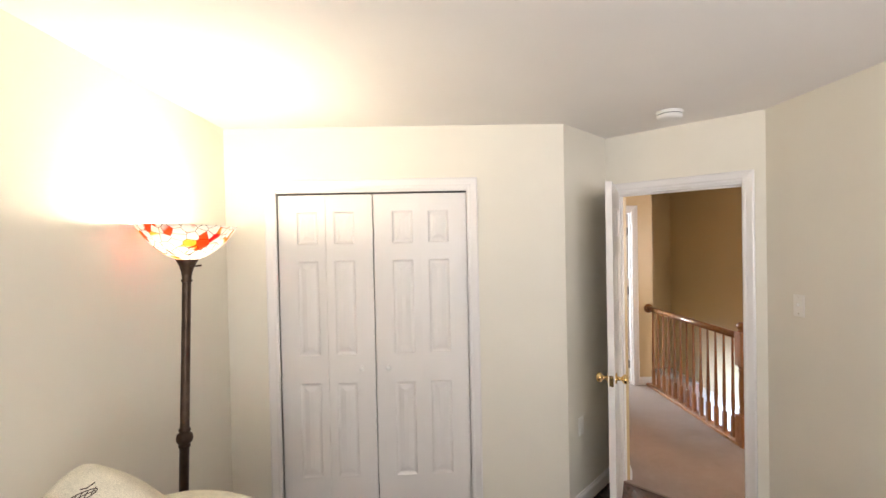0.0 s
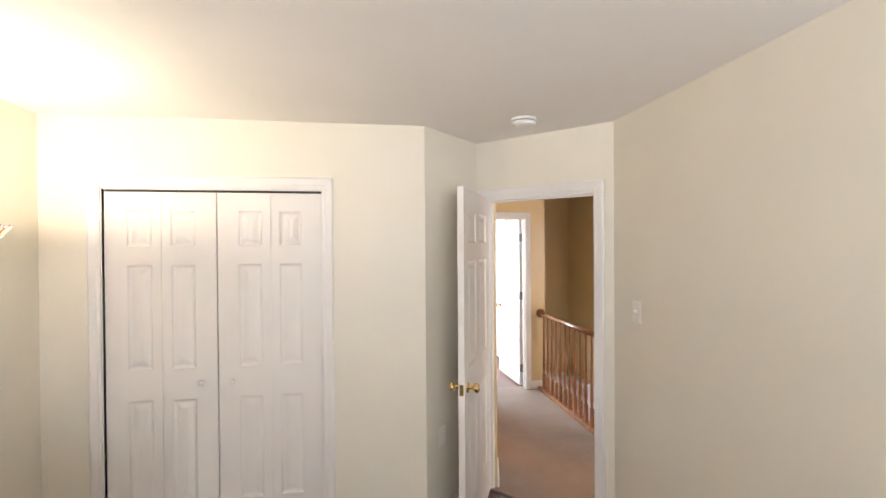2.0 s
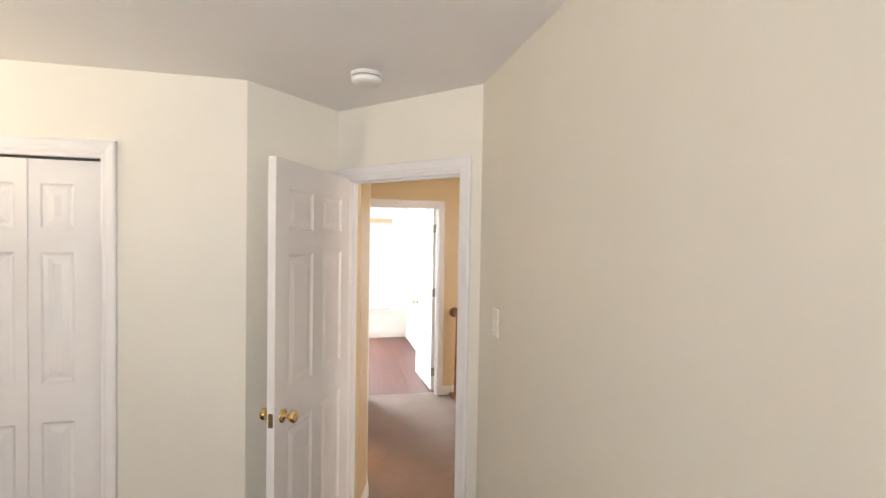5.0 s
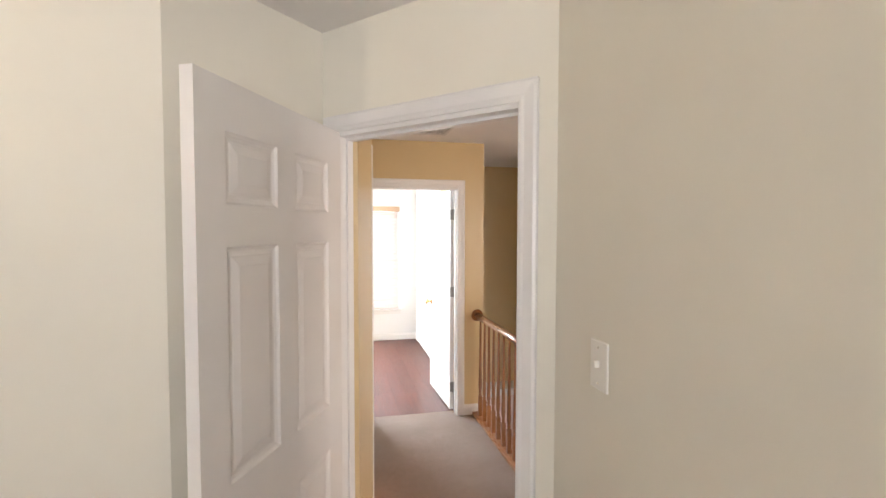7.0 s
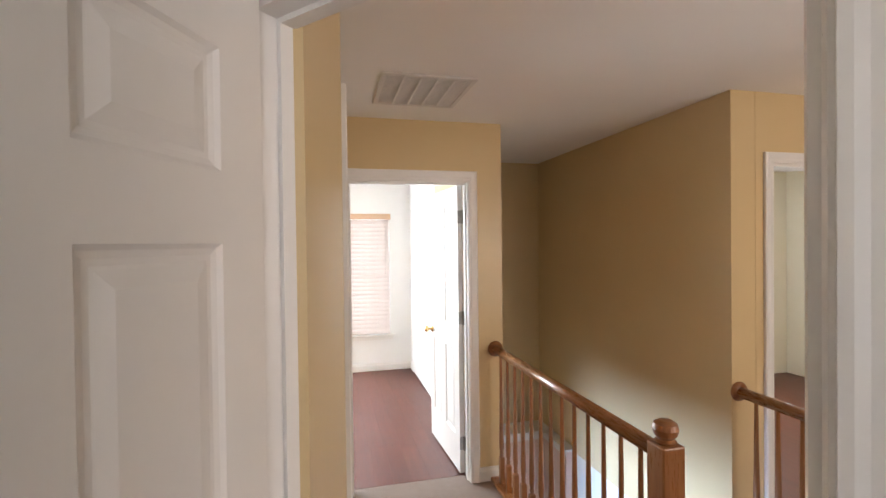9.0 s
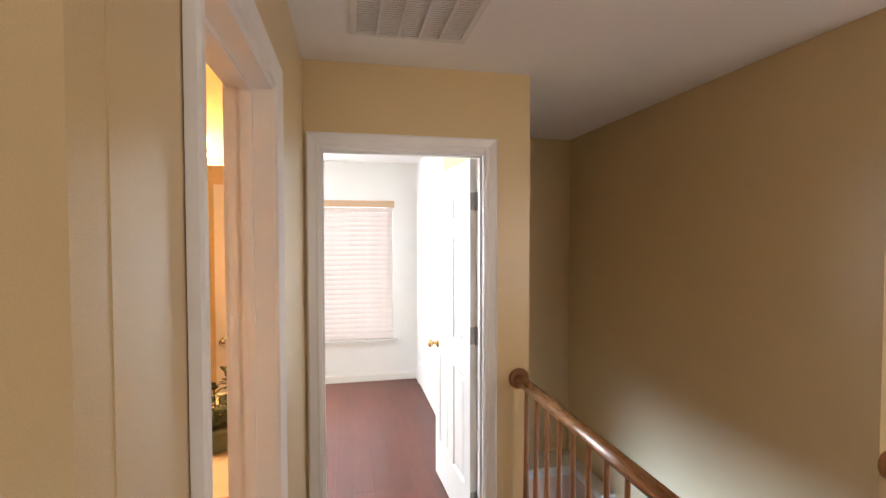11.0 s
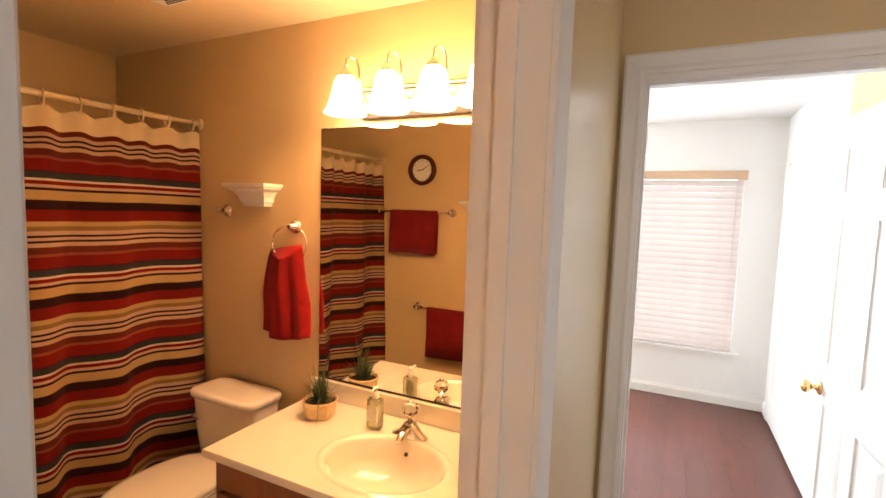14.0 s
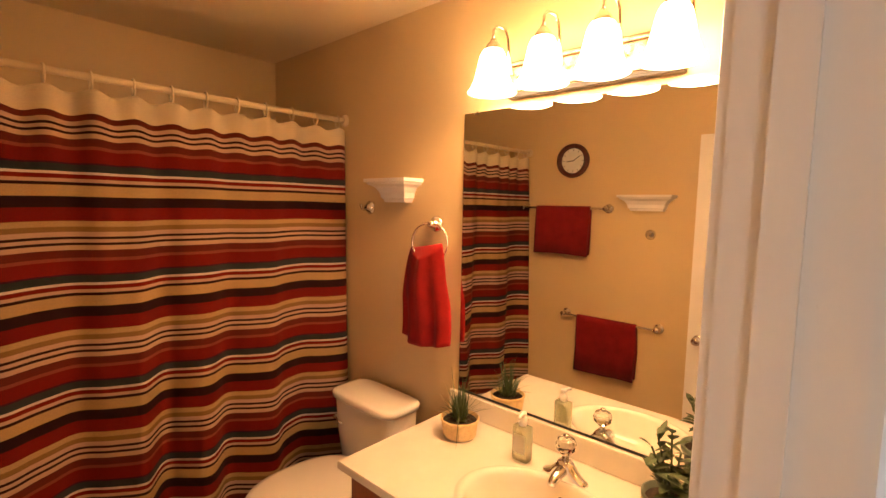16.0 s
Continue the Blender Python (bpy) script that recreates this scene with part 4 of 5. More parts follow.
top = part("top_and_bowl", bm, MARBLE, ctop)
for p in top.data.polygons:
    p.use_smooth = math.hypot((p.center.x - CX) / RX, (p.center.y - CY) / RY) < 1.15
part("backsplash", boxes((0, D - 0.022, 0.001, W, D - 0.001, 0.090), bev=0.004), MARBLE, ctop)
part("drain", lathe([(0.0, -0.125), (0.010, -0.123), (0.014, -0.127), (0.022, -0.128), (0.024, -0.133)], 24, None, pose(CX, CY, 0)), HINGE_METAL, ctop, "dull metal drain", True)
# Dark disc drawn for the shade inside the overflow hole.
part("overflow", lathe([(0, 0), (0.007, 0), (0.008, -0.002)], 14, None, pose(CX, CY + RY * 0.90, -0.045, 62, 0, 0)), DARK_GAP, ctop)

# faucet
fau = thing("faucet", pose(0.945, 5.255, CT), "chrome faucet with a clear round handle", "faucet")
bm = bmesh.new()
prev = None
for z, w, d in ((0.0, 0.078, 0.028), (0.009, 0.077, 0.027), (0.014, 0.066, 0.026), (0.026, 0.048, 0.026), (0.044, 0.032, 0.025), (0.060, 0.021, 0.020)):
    ring = []
    for k in range(28):
        a = 2 * math.pi * k / 28
        c, s = math.cos(a), math.sin(a)
        ring.append(bm.verts.new((w * math.copysign(abs(c) ** 0.7, c), d * math.copysign(abs(s) ** 0.7, s), z)))
    if prev:
        for k in range(28):
            bm.faces.new((prev[k], prev[(k + 1) % 28], ring[(k + 1) % 28], ring[k]))
    else:
        bm.faces.new(ring)
    prev = ring
bm.faces.new(prev)
part("body", bm, CHROME, fau, "", True)
part("spout", sweep([(0, -0.002, 0.034), (0, -0.030, 0.034), (0, -0.060, 0.029), (0, -0.082, 0.021), (0, -0.090, 0.012)], [0.020, 0.019, 0.017, 0.014, 0.012], 16), CHROME, fau, "", True)
part("stem", lathe([(0.012, 0.058), (0.012, 0.080), (0.018, 0.086), (0, 0.087)], 18), CHROME, fau, "", True)
part("handle", lathe([(0, 0.086), (0.020, 0.087), (0.031, 0.099), (0.034, 0.116), (0.028, 0.131), (0.013, 0.1375), (0, 0.138)], 10), CLEAR, fau, "clear faceted acrylic handle")
part("handle_cap", lathe([(0, 0.1375), (0.010, 0.138), (0.010, 0.145), (0, 0.148)], 14), CHROME, fau, "", True)

# soap bottle with a pump
soap = thing("soap_dispenser", pose(0.785, 5.250, CT), "clear bottle of pale green liquid soap with a pump", "soap dispenser")
part("bottle", boxes((-0.032, -0.021, 0.0, 0.032, 0.021, 0.126), bev=0.010), SOAP, soap, "square pale green bottle", True)
part("label", boxes((-0.022, -0.0225, 0.034, 0.022, -0.0215, 0.098)), LABEL, soap, "pale paper label")
part("collar", lathe([(0.013, 0.126), (0.015, 0.135), (0.015, 0.149), (0.006, 0.152), (0.005, 0.162), (0.012, 0.164), (0.012, 0.171), (0, 0.173)], 18), PLASTIC, soap, "", True)
part("spout", sweep([(0, 0, 0.168), (0.006, -0.030, 0.168), (0.007, -0.040, 0.162)], 0.0045, 10), PLASTIC, soap, "", True)

# potted plants
rng = random.Random(5)


def blade(bm, base, tip, width, sag, seg=7):
    """A narrow grass blade."""
    b, t = Vector(base), Vector(tip)
    side = (t - b).cross(Vector((0, 0, 1)))
    side = side.normalized() if side.length > 1e-4 else Vector((1, 0, 0))
    prev = None
    for k in range(seg + 1):
        f = k / seg
        p = b.lerp(t, f) + Vector((0, 0, sag * 4 * f * (1 - f)))
        w = width * (1 - f ** 2) + 0.0004
        row = (bm.verts.new(p - side * w), bm.verts.new(p + Vector((0, 0, -0.0012)) * (1 - f)), bm.verts.new(p + side * w))
        if prev:
            bm.faces.new((prev[0], prev[1], row[1], row[0]))
            bm.faces.new((prev[1], prev[2], row[2], row[1]))
        prev = row
    return bm


def broad_leaf(bm, base, heading, pitch, length, width):
    """An oval leaf with a fold along its middle and a drooping tip."""
    m = pose(*base, 0, 0, heading) @ pose(0, 0, 0, 0, -pitch, 0)
    prev = None
    for k in range(7):
        f = k / 6
        w = width * math.sin(math.pi * min(1, f * 0.97 + 0.02)) ** 0.8 * (1 - 0.25 * f)
        z = -0.10 * length * f * f
        row = [bm.verts.new(m @ Vector((length * f, s * w, z + abs(s) * w * 0.25))) for s in (-1, 0, 1)]
        if prev:
            bm.faces.new((prev[0], prev[1], row[1], row[0]))
            bm.faces.new((prev[1], prev[2], row[2], row[1]))
        prev = row
    return bm


plant = thing("potted_grass_plant", pose(0.515, 5.235, CT), "small grassy plant in a tan woven pot on the countertop", "potted plant")
pot = part("pot", lathe([(0, 0), (0.058, 0), (0.064, 0.010), (0.070, 0.056), (0.076, 0.070), (0.071, 0.073), (0.065, 0.058), (0, 0.056)], 14), POT_TAN, plant, "tan woven pot")
part("soil", lathe([(0, 0.061), (0.030, 0.063), (0.066, 0.0595)], 20), SOIL, plant)
bm = bmesh.new()
for k in range(95):
    a, r = rng.uniform(0, 6.283), rng.uniform(0, 0.03)
    out, h = rng.uniform(0.01, 0.110), rng.uniform(0.05, 0.20) * rng.uniform(0.6, 1.1)
    if out > 0.075:
        h *= 0.5
    blade(bm, (r * math.cos(a), r * math.sin(a), 0.060), (out * math.cos(a + rng.uniform(-0.4, 0.4)), out * math.sin(a + rng.uniform(-0.4, 0.4)), 0.06 + h), rng.uniform(0.0016, 0.0032), 0.012)
part("leaves", bm, LEAF, plant, "thin dark green blades")
bm = blade(bmesh.new(), (0.02, -0.02, 0.07), (0.06, -0.09, 0.004), 0.002, 0.05)
part("runner", bm, LEAF, plant)

plant2 = thing("potted_leafy_plant", pose(1.275, 5.215, CT), "leafy green plant in a grey-green ceramic pot", "potted plant")
part("pot", lathe([(0, 0), (0.050, 0), (0.054, 0.006), (0.066, 0.085), (0.074, 0.087), (0.076, 0.108), (0.069, 0.109), (0.064, 0.090), (0, 0.088)], 28), POT_GREEN, plant2, "grey-green ceramic pot", True)
part("soil", lathe([(0, 0.093), (0.04, 0.095), (0.0655, 0.092)], 20), SOIL, plant2)
for s in range(9):
    a = s * 0.698 + rng.uniform(-0.2, 0.2)
    tipx, tipy, tipz = 0.055 * math.cos(a), 0.055 * math.sin(a), rng.uniform(0.14, 0.26)
    stem = part("stem", sweep([(0.012 * math.cos(a), 0.012 * math.sin(a), 0.09), (tipx * 0.55, tipy * 0.55, 0.09 + (tipz - 0.09) * 0.6), (tipx, tipy, tipz)], 0.0028, 8), LEAF, plant2)
    bm = bmesh.new()
    for k in range(7):
        f = 0.40 + 0.60 * k / 6
        broad_leaf(bm, (tipx * f, tipy * f, 0.09 + (tipz - 0.09) * f), rng.uniform(0, 360), rng.uniform(-5, 50), rng.uniform(0.040, 0.068), rng.uniform(0.011, 0.017))
    part("leaves", bm, LEAF, stem)

# mirror
mir = thing("wall_mirror", pose(0.372, NORTH, 0.812), "large frameless wall mirror above the vanity", "mirror")
part("glass", boxes((0, -0.007, 0, 1.135, -0.002, 1.139)), MIRROR, mir)
part("channel", boxes((0, -0.0085, -0.004, 1.135, -0.001, -0.0005), (0, -0.0095, -0.004, 1.135, -0.0075, 0.003)), DARK_GAP, mir, "dark metal channel")
for x in (0.05, 1.08):
    part("clip", boxes((x, -0.012, 1.130, x + 0.018, -0.0075, 1.146), bev=0.002), CLEAR, mir)

# vanity light: bar and four bell shades
bar = thing("vanity_light", pose(0.893, NORTH, 2.05), "chrome bath light bar with four lit frosted bell shades", "wall light")
part("bar", boxes((-0.30, -0.022, -0.048, 0.30, -0.001, 0.040), (-0.30, -0.034, 0.040, 0.30, -0.001, 0.056), bev=0.005), BAR_METAL, bar, "satin metal bar")
part("lower_trim", boxes((-0.30, -0.038, -0.074, 0.30, -0.001, -0.064), (-0.30, -0.030, -0.062, 0.30, -0.001, -0.055), bev=0.002), DARK_GAP, bar, "dark lower edge strip")
bell = [(0.024, 0.084), (0.034, 0.079), (0.044, 0.060), (0.052, 0.025), (0.061, -0.015), (0.072, -0.045), (0.086, -0.063), (0.084, -0.065), (0.069, -0.044), (0.058, -0.015), (0.049, 0.024), (0.041, 0.058), (0.022, 0.079)]
shade_me = link_mesh("shade", lathe(bell, 32), SHADE_GLASS, True)
for k in range(4):
    x = -0.296 + 0.1975 * k
    arm = part("arm", sweep([(x + 0.03, -0.028, 0.000), (x + 0.03, -0.060, 0.010), (x + 0.03, -0.075, 0.060), (x + 0.028, -0.080, 0.120), (x + 0.020, -0.088, 0.152), (x + 0.006, -0.118, 0.156), (x, -0.128, 0.143), (x, -0.130, 0.096)],
                              0.0055, 10), NICKEL, bar, "curved metal arm", True)
    part("cup", lathe([(0, 0.118), (0.010, 0.117), (0.014, 0.108), (0.026, 0.095), (0.029, 0.078), (0.024, 0.076), (0, 0.080)], 20, None, pose(x, -0.130, -0.006)), NICKEL, bar, "", True)
    o = new("shade", shade_me)
    o.parent = bar
    o.location = (x, -0.130, -0.006)
    point_lamp("vanity_bulb", (0.893 + x, NORTH - 0.130, 2.05 - 0.040), 6.8, 0.026, WARM)

# towel ring with a red towel
ring = thing("towel_ring", pose(0.222, NORTH, 1.504), "brushed nickel towel ring on the wall", "towel ring")
part("mount", lathe([(0, 0), (0.034, 0), (0.035, 0.006), (0.028, 0.011), (0.019, 0.018), (0.016, 0.042), (0.010, 0.049), (0, 0.050)], 24, None, pose(0, 0, 0, 90, 0, 0)), NICKEL, ring, "", True)
pts = [(0.085 * math.sin(2 * math.pi * k / 40), -0.042, -0.080 + 0.085 * math.cos(2 * math.pi * k / 40)) for k in range(40)]
hoop = part("ring", sweep([(x, 0, z) for x, y, z in pts], 0.0045, 10, closed=True), NICKEL, ring, "", True)
hoop.matrix_basis = pose(0, -0.042, 0, 0, 0, 17)


def hanging_towel(w0, w1, h, depth, folds, seed, seg=26, rows=24):
    """A towel gathered at the top, closed front to back, hanging down from z = 0."""
    r = random.Random(seed)
    ph = [r.uniform(0, 6.28) for _ in range(4)]
    bm = bmesh.new()
    rings = []
    for j in range(rows + 1):
        f = j / rows
        w = w0 + (w1 - w0) * min(1, f * 1.8) ** 0.7
        d = depth * (0.75 + 0.25 * f)
        ring_v = []
        for k in range(2 * seg):
            front = k < seg
            u = (k / (seg - 1) if front else (2 * seg - 1 - k) / (seg - 1)) * 2 - 1
            wave = 0.35 * math.sin(folds * u * 3.0 + ph[0] + f) + 0.2 * math.sin(folds * u * 5.3 + ph[1] - f * 2)
            y = (-1 if front else 1) * d * (1 - abs(u) ** 3) * 0.5 + wave * depth * 0.42 * (0.4 + 0.6 * f)
            x = u * w / 2 + 0.006 * math.sin(6 * f + ph[2])
            z = -h * f - 0.014 * f * math.sin(2.2 * u + ph[3]) + 0.055 * (abs(u + 0.15) ** 1.5 - 0.5) * max(0, 1 - 3 * f)
            ring_v.append(bm.verts.new((x, y, z)))
        rings.append(ring_v)
    n = 2 * seg
    for a, b in zip(rings, rings[1:]):
        for k in range(n):
            bm.faces.new((a[k], a[(k + 1) % n], b[(k + 1) % n], b[k]))
    bm.faces.new(rings[0])
    bm.faces.new(rings[-1])
    return bm


single("hand_towel", hanging_towel(0.185, 0.290, 0.395, 0.085, 2.0, 6), RED_TOWEL, "bright red terry hand towel through the towel ring", "towel", m=pose(0.212, NORTH - 0.050, 1.388), smooth=True)

# narrow crown-moulded ledges
LEDGE = [(0, 0), (-0.048, 0), (-0.052, 0.014), (-0.060, 0.019), (-0.064, 0.042), (-0.080, 0.066), (-0.098, 0.077), (-0.106, 0.080), (-0.108, 0.088), (-0.118, 0.090), (-0.118, 0.106), (0, 0.106)]


def ledge_shelf(m, w, label):
    """A crown-moulded wall ledge whose ends return to the wall at an angle."""
    bm = bmesh.new()
    a, b = [], []
    for d, z in LEDGE:
        spread = -d - 0.118
        a.append(bm.verts.new((-w / 2 - spread, d, z)))
        b.append(bm.verts.new((w / 2 + spread, d, z)))
    wa = [bm.verts.new((-w / 2 - (-d - 0.118), 0, z)) for d, z in LEDGE]
    wb = [bm.verts.new((w / 2 + (-d - 0.118), 0, z)) for d, z in LEDGE]
    k = len(LEDGE)
    for i in range(k - 1):
        bm.faces.new((a[i], a[i + 1], b[i + 1], b[i]))
        bm.faces.new((a[i], wa[i], wa[i + 1], a[i + 1])) if LEDGE[i][0] or LEDGE[i + 1][0] else None
        bm.faces.new((b[i], b[i + 1], wb[i + 1], wb[i])) if LEDGE[i][0] or LEDGE[i + 1][0] else None
    bmesh.ops.remove_doubles(bm, verts=bm.verts, dist=0.0001)
    return single("wall_shelf", bm, TRIM, label, "shelf", "moulded wall ledges", m=m)


ledge_shelf(pose(0.000, NORTH - 0.001, 1.594), 0.275, "white crown-moulded wall ledge above the toilet")
ledge_shelf(pose(0.500, BSOUTH + 0.001, 1.570, 0, 0, 180), 0.35, "white crown-moulded wall ledge beside the towel bar")


def towel_bar(m, w, label):
    """A bar between two posts, lying along local x, standing out along -y."""
    t = thing("towel_bar", m, label, "towel bar", "towel bars")
    for x in (0, w):
        part("post", lathe([(0, 0), (0.033, 0), (0.034, 0.006), (0.028, 0.010), (0.020, 0.016), (0.014, 0.026), (0.014, 0.050), (0.019, 0.058), (0.018, 0.072), (0, 0.077)], 22, None, pose(x, 0, 0, 90, 0, 0)), NICKEL, t, "", True)
    part("bar", sweep([(0.008, -0.062, 0), (w - 0.008, -0.062, 0)], 0.0078, 12), NICKEL, t, "", True)
    return t


towel_bar(pose(0.230, BSOUTH + 0.001, 1.580, 0, 0, 180), 0.676, "brushed nickel towel bar holding a dark red towel")
towel_bar(pose(0.614, BSOUTH + 0.001, 0.790, 0, 0, 180), 0.674, "low brushed nickel towel bar holding a dark red towel")


def folded_towel(w, h, seed):
    """A towel folded over a bar: a closed loop section carried along x with slight waves."""
    r = random.Random(seed)
    sec = [(0.021, -h * 0.97), (0.023, -h * 0.5), (0.020, -0.03), (0.016, 0.006), (0.0, 0.016), (-0.016, 0.006), (-0.022, -0.03), (-0.026, -h * 0.5), (-0.024, -h), (-0.009, -h), (-0.010, -h * 0.5), (-0.009, -0.010), (0.008, -0.010), (0.009, -h * 0.5), (0.008, -h * 0.97)]
    bm = bmesh.new()
    n, prev = 26, None
    ph = r.uniform(0, 6)
    rows = []
    for i in range(n + 1):
        u = i / n
        row = []
        for y, z in sec:
            amp = min(1, max(0, -z / h))
            row.append(bm.verts.new((u * w - w / 2 + 0.004 * math.sin(14 * z + ph), y + math.copysign(amp * 0.006 * math.sin(u * 7 + ph), y), z + 0.006 * amp * math.sin(u * 4 + ph))))
        rows.append(row)
    k = len(sec)
    for a, b in zip(rows, rows[1:]):
        for j in range(k):
            bm.faces.new((a[j], a[(j + 1) % k], b[(j + 1) % k], b[j]))
    bm.faces.new(rows[0])
    bm.faces.new(rows[-1])
    return bm


single("bath_towel", folded_towel(0.435, 0.345, 2), DARK_TOWEL, "dark red terry towel folded over the upper towel bar", "towel", "folded towels", m=pose(-0.100, BSOUTH + 0.063, 1.580, 0, 0, 180), smooth=True)
single("bath_towel", folded_towel(0.43, 0.390, 8), DARK_TOWEL, "dark red terry towel folded over the lower towel bar", "towel", "folded towels", m=pose(0.275, BSOUTH + 0.063, 0.790, 0, 0, 180), smooth=True)

hook = thing("robe_hook", pose(0.523, BSOUTH + 0.001, 1.414, 0, 0, 180), "brushed nickel robe hook on the wall", "hook")
part("mount", lathe([(0, 0), (0.033, 0), (0.034, 0.006), (0.020, 0.014), (0.013, 0.030), (0, 0.031)], 22, None, pose(0, 0, 0, 90, 0, 0)), NICKEL, hook, "", True)
part("hook", sweep([(0, -0.024, -0.004), (0, -0.040, -0.012), (0, -0.056, -0.004), (0, -0.062, 0.016)], [0.007, 0.006, 0.006, 0.007], 10), NICKEL, hook, "", True)

hook2 = copy_thing(hook, pose(-0.229, NORTH - 0.001, 1.566))
tagged(hook2, "brushed nickel robe hook beside the shower curtain")

# wall clock
clk = thing("wall_clock", pose(-0.055, BSOUTH + 0.001, 1.927, 0, 0, 180), "round wall clock with a dark red rim", "clock")
up = pose(0, 0, 0, 90, 0, 0)
part("rim", lathe([(0.122, 0), (0.126, 0.018), (0.121, 0.042), (0.108, 0.050), (0.096, 0.042), (0.090, 0.018)], 48, None, up), CLOCK_RIM, clk, "glossy dark red rim", True)
part("dial", lathe([(0, 0.016), (0.097, 0.016), (0.097, 0.002), (0, 0.001)], 48, None, up), CLOCK_FACE, clk)
for k in range(12):
    m = pose(0, -0.0165, 0, 0, 30 * k, 0)
    bm = boxes((-0.002, -0.0012, 0.070, 0.002, 0.0, 0.084))
    p = part("hour_mark", bm, BLACK, clk)
    p.matrix_basis = m
for w, length, turn in ((0.0034, 0.050, 96), (0.0024, 0.066, 302)):
    p = part("clock_hand", boxes((-w, -0.0016, -0.012, w, 0.0, length)), BLACK, clk)
    p.matrix_basis = pose(0, -0.019 if w > 0.0025 else -0.021, 0, 0, turn, 0)

# toilet
wc = thing("toilet", pose(-0.015, 5.378, -0.003), "cream porcelain toilet with its lid down", "toilet")


def loft(rows, seg=32, p=2.6, bm=None):
    """Stacked rounded outlines: (z, centre y, half width, half depth)."""
    bm = bm or bmesh.new()
    prev = None
    for z, cy, hw, hd in rows:
        ring_v = []
        for k in range(seg):
            a = 2 * math.pi * k / seg
            c, s = math.cos(a), math.sin(a)
            ring_v.append(bm.verts.new((hw * math.copysign(abs(c) ** (2 / p), c), cy + hd * math.copysign(abs(s) ** (2 / p), s), z)))
        if prev:
            for k in range(seg):
                bm.faces.new((prev[k], prev[(k + 1) % seg], ring_v[(k + 1) % seg], ring_v[k]))
        else:
            bm.faces.new(ring_v)
        prev = ring_v
    bm.faces.new(prev)
    return bm


part("tank", loft([(0.36, -0.115, 0.170, 0.080), (0.38, -0.115, 0.182, 0.088), (0.52, -0.118, 0.197, 0.098), (0.674, -0.120, 0.204, 0.104), (0.680, -0.120, 0.200, 0.100)], 40, 5.0), PORCELAIN, wc, "", True)
part("tank_lid", loft([(0.681, -0.121, 0.208, 0.108), (0.686, -0.122, 0.216, 0.116), (0.706, -0.122, 0.217, 0.117), (0.715, -0.122, 0.210, 0.110), (0.719, -0.122, 0.190, 0.092)], 40, 5.0), PORCELAIN, wc, "", True)
part("flush_lever", sweep([(-0.15, -0.222, 0.60), (-0.15, -0.240, 0.60), (-0.115, -0.246, 0.597), (-0.080, -0.246, 0.590)], [0.010, 0.009, 0.006, 0.006], 10), CHROME, wc, "chrome flush lever", True)
part("bowl", loft([(0.0, -0.36, 0.105, 0.24), (0.05, -0.36, 0.098, 0.22), (0.18, -0.40, 0.100, 0.21), (0.30, -0.45, 0.160, 0.25), (0.37, -0.47, 0.185, 0.27), (0.395, -0.47, 0.186, 0.27)], 40, 2.3), PORCELAIN, wc, "", True)
part("bowl_deck", loft([(0.30, -0.14, 0.16, 0.10), (0.358, -0.14, 0.17, 0.105), (0.360, -0.14, 0.168, 0.103)], 32, 4), PORCELAIN, wc, "", True)
part("seat", loft([(0.396, -0.47, 0.188, 0.255), (0.402, -0.47, 0.192, 0.258), (0.410, -0.47, 0.190, 0.256)], 40, 2.3), PORCELAIN, wc, "", True)
part("lid", loft([(0.411, -0.46, 0.188, 0.262), (0.418, -0.46, 0.191, 0.264), (0.428, -0.46, 0.186, 0.258), (0.432, -0.46, 0.165, 0.235)], 40, 2.3), PORCELAIN, wc, "", True)

# bathtub behind the curtain
tub = thing("bathtub", pose(-1.158, BSOUTH, -0.003), "white bathtub behind the shower curtain", "bathtub")
part("shell", boxes((0, 0.002, 0, 0.06, 1.778, 0.40), (0.54, 0.002, 0, 0.60, 1.778, 0.40), (0.06, 0.002, 0, 0.54, 0.10, 0.40), (0.06, 1.68, 0, 0.54, 1.778, 0.40), (0.06, 0.10, 0, 0.54, 1.68, 0.10), bev=0.006), ACRYLIC_TUB, tub)

# curtain rod, rings and striped curtain
CURX, RODZ = -0.440, 2.008
rod = thing("curtain_rod", pose(CURX, BSOUTH, RODZ), "cream shower curtain rod between two walls", "curtain rod")
part("tube", sweep([(0, 0.004, 0), (0, 1.776, 0)], 0.0125, 16), ROD_CREAM, rod, "", True)
for y, s in ((0.001, -90), (1.779, 90)):
    part("flange", lathe([(0, 0), (0.030, 0), (0.030, 0.006), (0.018, 0.014), (0, 0.015)], 20, None, pose(0, y, 0, s, 0, 0)), ROD_CREAM, rod, "", True)
curtain = thing("shower_curtain", pose(CURX, BSOUTH, RODZ), "red, cream and dark striped woven shower curtain, drawn closed", "shower curtain")
NR = 14
for k in range(NR):
    y = 0.06 + 1.67 * k / (NR - 1)
    pts = [(0.019 * math.cos(2 * math.pi * j / 20), y, -0.012 + 0.030 * math.sin(2 * math.pi * j / 20)) for j in range(20)]
    part("ring", sweep(pts, 0.0042, 8, closed=True), ROD_CREAM, curtain, "cream plastic ring", True)
bm = bmesh.new()
uv = bm.loops.layers.uv.new("cloth")
rc = random.Random(11)
ph = [rc.uniform(0, 6.28) for _ in range(6)]
NY, NZ, TOP, DROP = 220, 60, -0.045, 1.78
FOLD_U, FOLD_N = (0.0, 0.20, 0.446, 0.585, 0.762, 0.97, 1.0), (-2.0, -1.0, 0.0, 1.0, 2.0, 3.0, 3.12)
grid, par = [], {}
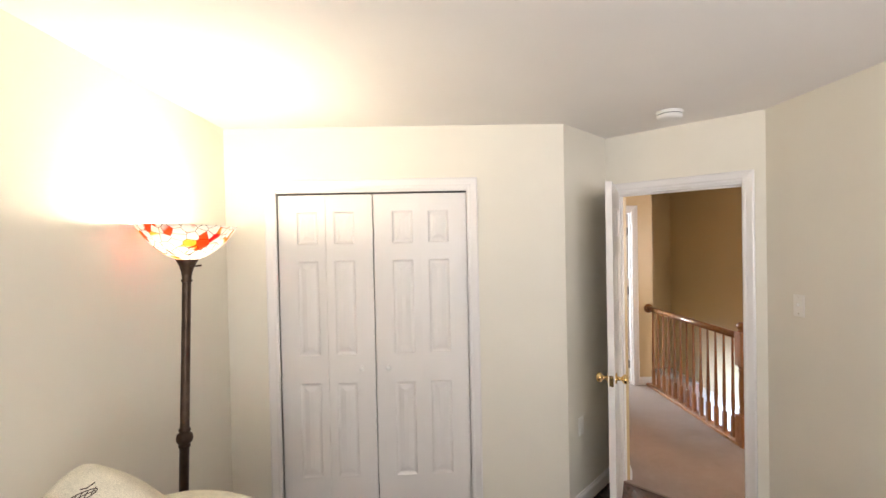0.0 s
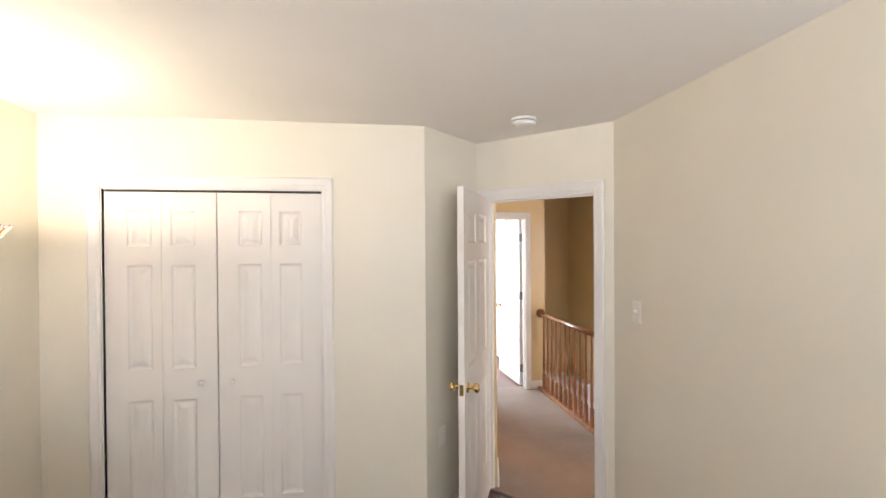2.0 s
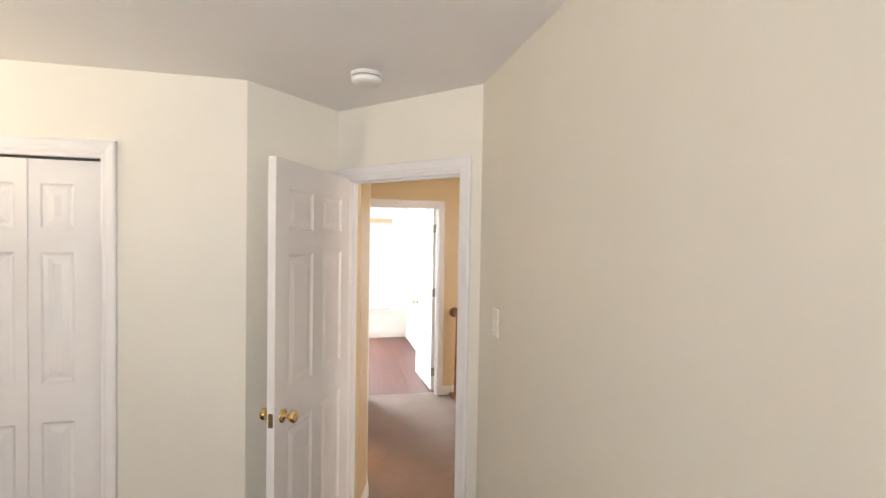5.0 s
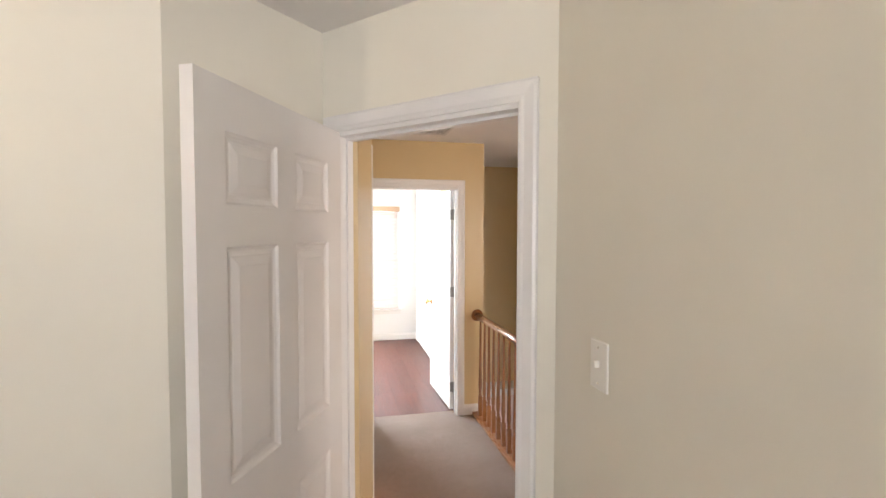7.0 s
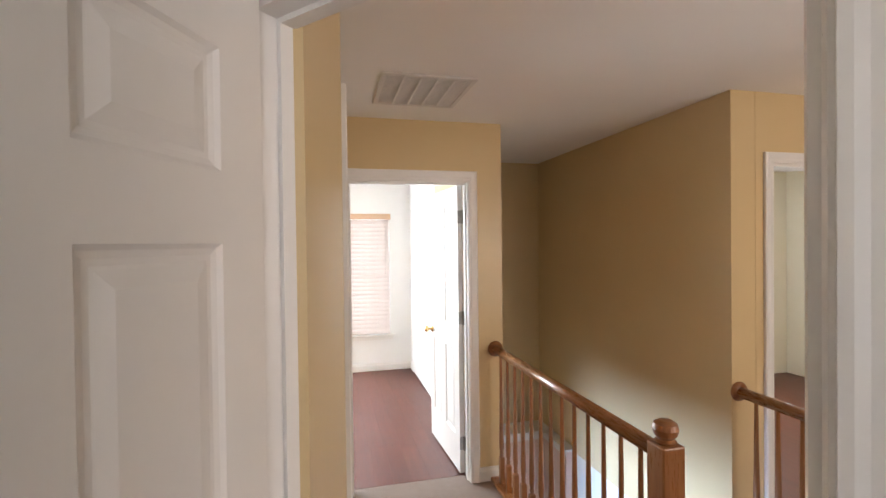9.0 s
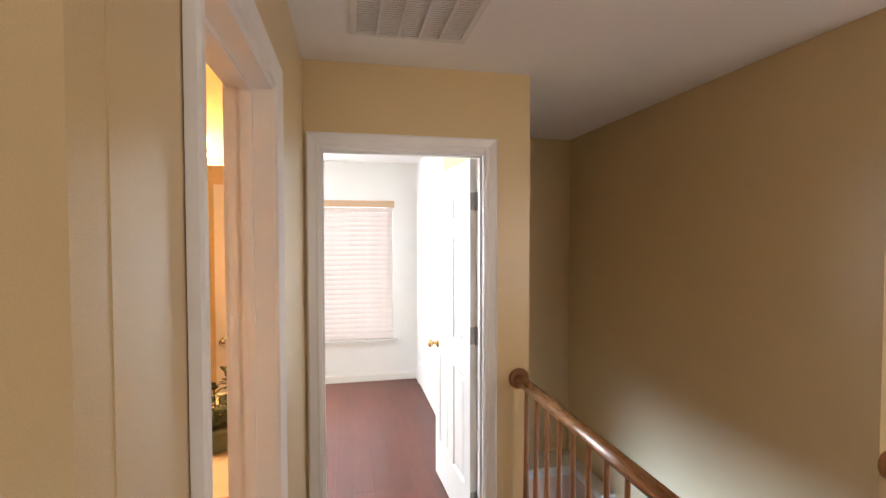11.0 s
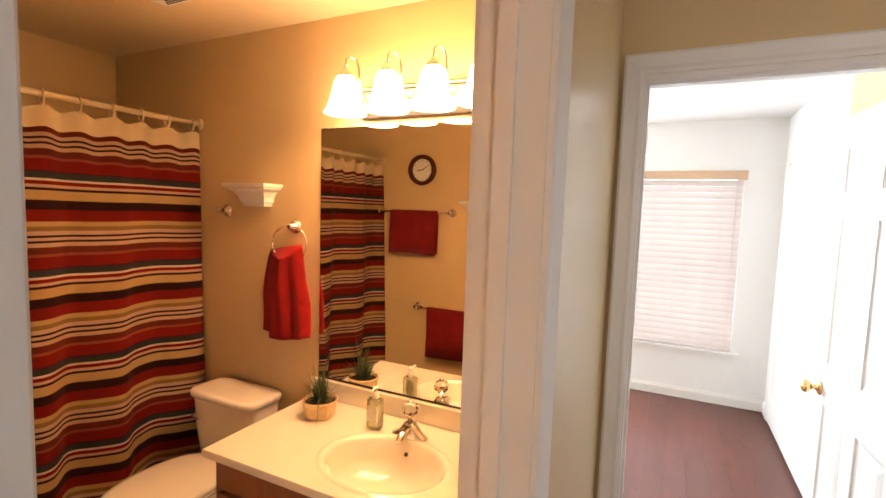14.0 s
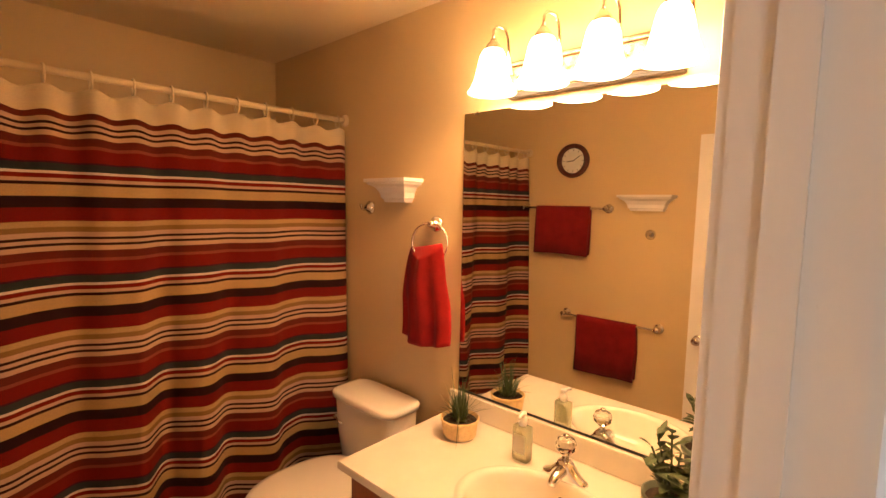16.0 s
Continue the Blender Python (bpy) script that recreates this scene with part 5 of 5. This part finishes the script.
for i in range(NY + 1):
    u = i / NY
    y = 0.012 + 1.756 * u
    col = []
    for j in range(NZ + 1):
        v = j / NZ
        sharp = 0.5 + 0.5 * math.cos(2 * math.pi * (NR - 1) * (u - 0.028) / 0.951)
        # broad uneven folds that open towards the foot, and small ripples
        amp = 0.010 + 0.040 * min(1, v * 1.15)
        turn = float(np.interp(u, FOLD_U, FOLD_N)) + 0.05 * math.sin(3.1 * v + 7 * u)
        c = math.cos(2 * math.pi * turn)
        x = amp * (0.8 * c + 0.2 * c * abs(c)) + 0.006 * math.sin(43 * u + ph[1] - 2 * v) * (0.4 + v) + 0.004 * math.sin(83 * u + ph[2] + 2 * v)
        x += 0.012 * math.cos(2 * math.pi * (NR - 1) * (u - 0.028) / 0.951) * max(0, 1 - 5 * v)
        z = TOP - DROP * v - 0.016 * (1 - sharp) * max(0, 1 - 6 * v)
        lift = v * (0.010 * math.sin(4.4 * u + 2.2) + 0.006 * math.sin(24 * u + ph[4]))
        vert = bm.verts.new((x + 0.002, y, z))
        par[vert] = (u, (DROP * v - lift) / 0.395 + 0.1407)
        col.append(vert)
    grid.append(col)
for i in range(NY):
    for j in range(NZ):
        f = bm.faces.new((grid[i][j], grid[i + 1][j], grid[i + 1][j + 1], grid[i][j + 1]))
        for lp in f.loops:
            lp[uv].uv = par[lp.vert]
part("cloth", bm, CURTAIN, curtain, "red, cream and dark striped woven cloth", True)

bm = bmesh.new()
cols = []
for i in range(61):
    u = i / 60
    x = -0.105 + 0.010 * math.sin(31 * u)
    cols.append([bm.verts.new((x + dx, 0.006 + 1.768 * u, z)) for dx in (0, 0.001) for z in (-0.05, -1.80)])
for p, q in zip(cols, cols[1:]):
    for i, j in ((0, 1), (1, 3), (3, 2), (2, 0)):
        bm.faces.new((p[i], p[j], q[j], q[i]))
part("liner", bm, IVORY, curtain, "white plastic liner behind the cloth", True)

# ceiling fan cover with two triangles of slots, their shade drawn as dark strips
fan = thing("bath_fan", pose(-0.02, 4.905, CEIL - 0.0085), "square white bath fan cover with slotted triangles", "bath fan")
part("cover", loft([(-0.0005, 0, 0.124, 0.124), (-0.012, 0, 0.124, 0.124), (-0.017, 0, 0.116, 0.116), (-0.018, 0, 0.108, 0.108)], 32, 16), PLASTIC, fan)
for side in (-1, 1):
    for k in range(7):
        y = 0.022 + 0.0125 * k
        part("slot", boxes((-y * 0.92, side * y - 0.0032, -0.0190, y * 0.92, side * y + 0.0032, -0.0182)), DARK_GAP, fan, "dark strip drawn as the shade in an air slot")

# ---- floor planks ----


def planks(floor, x0, x1, y0, y1, mat, width, seed, skip=None):
    """Single boards along y with bevelled edges, joints staggered."""
    r = random.Random(seed)
    meshes = {}
    n = int((x1 - x0) / width)
    for i in range(n):
        x = x0 + i * width
        y = y0 - r.uniform(0, 0.9)
        while y < y1:
            ln = r.choice((0.90, 1.20))
            a, b = max(y, y0), min(y + ln, y1)
            y += ln
            if b - a < 0.05 or (skip and skip(x, a, b)):
                continue
            key = round(b - a, 3)
            if key not in meshes:
                bm = bmesh.new()
                g, h = 0.0001, 0.0002
                lo = [bm.verts.new(c) for c in ((g, g, 0), (width - g, g, 0), (width - g, key - g, 0), (g, key - g, 0))]
                mi = [bm.verts.new((v.co.x, v.co.y, 0.0085)) for v in lo]
                hi = [bm.verts.new(c) for c in ((g + h, g + h, 0.010), (width - g - h, g + h, 0.010), (width - g - h, key - g - h, 0.010), (g + h, key - g - h, 0.010))]
                for p, q in ((lo, mi), (mi, hi)):
                    for k in range(4):
                        bm.faces.new((p[k], p[(k + 1) % 4], q[(k + 1) % 4], q[k]))
                bm.faces.new(hi)
                meshes[key] = link_mesh("plank", bm, mat)
            o = new("plank", meshes[key])
            o.parent = floor
            o.location = (x, a, -0.0118)


planks(floor_far, -0.5, 2.622, 5.436, 8.345, PLANK_RED, 0.1249, 4)
planks(floor_bed, -1.08, 2.065, 0.9, 2.74, PLANK_DARK, 0.1258, 9, lambda x, a, b: x < -0.4)
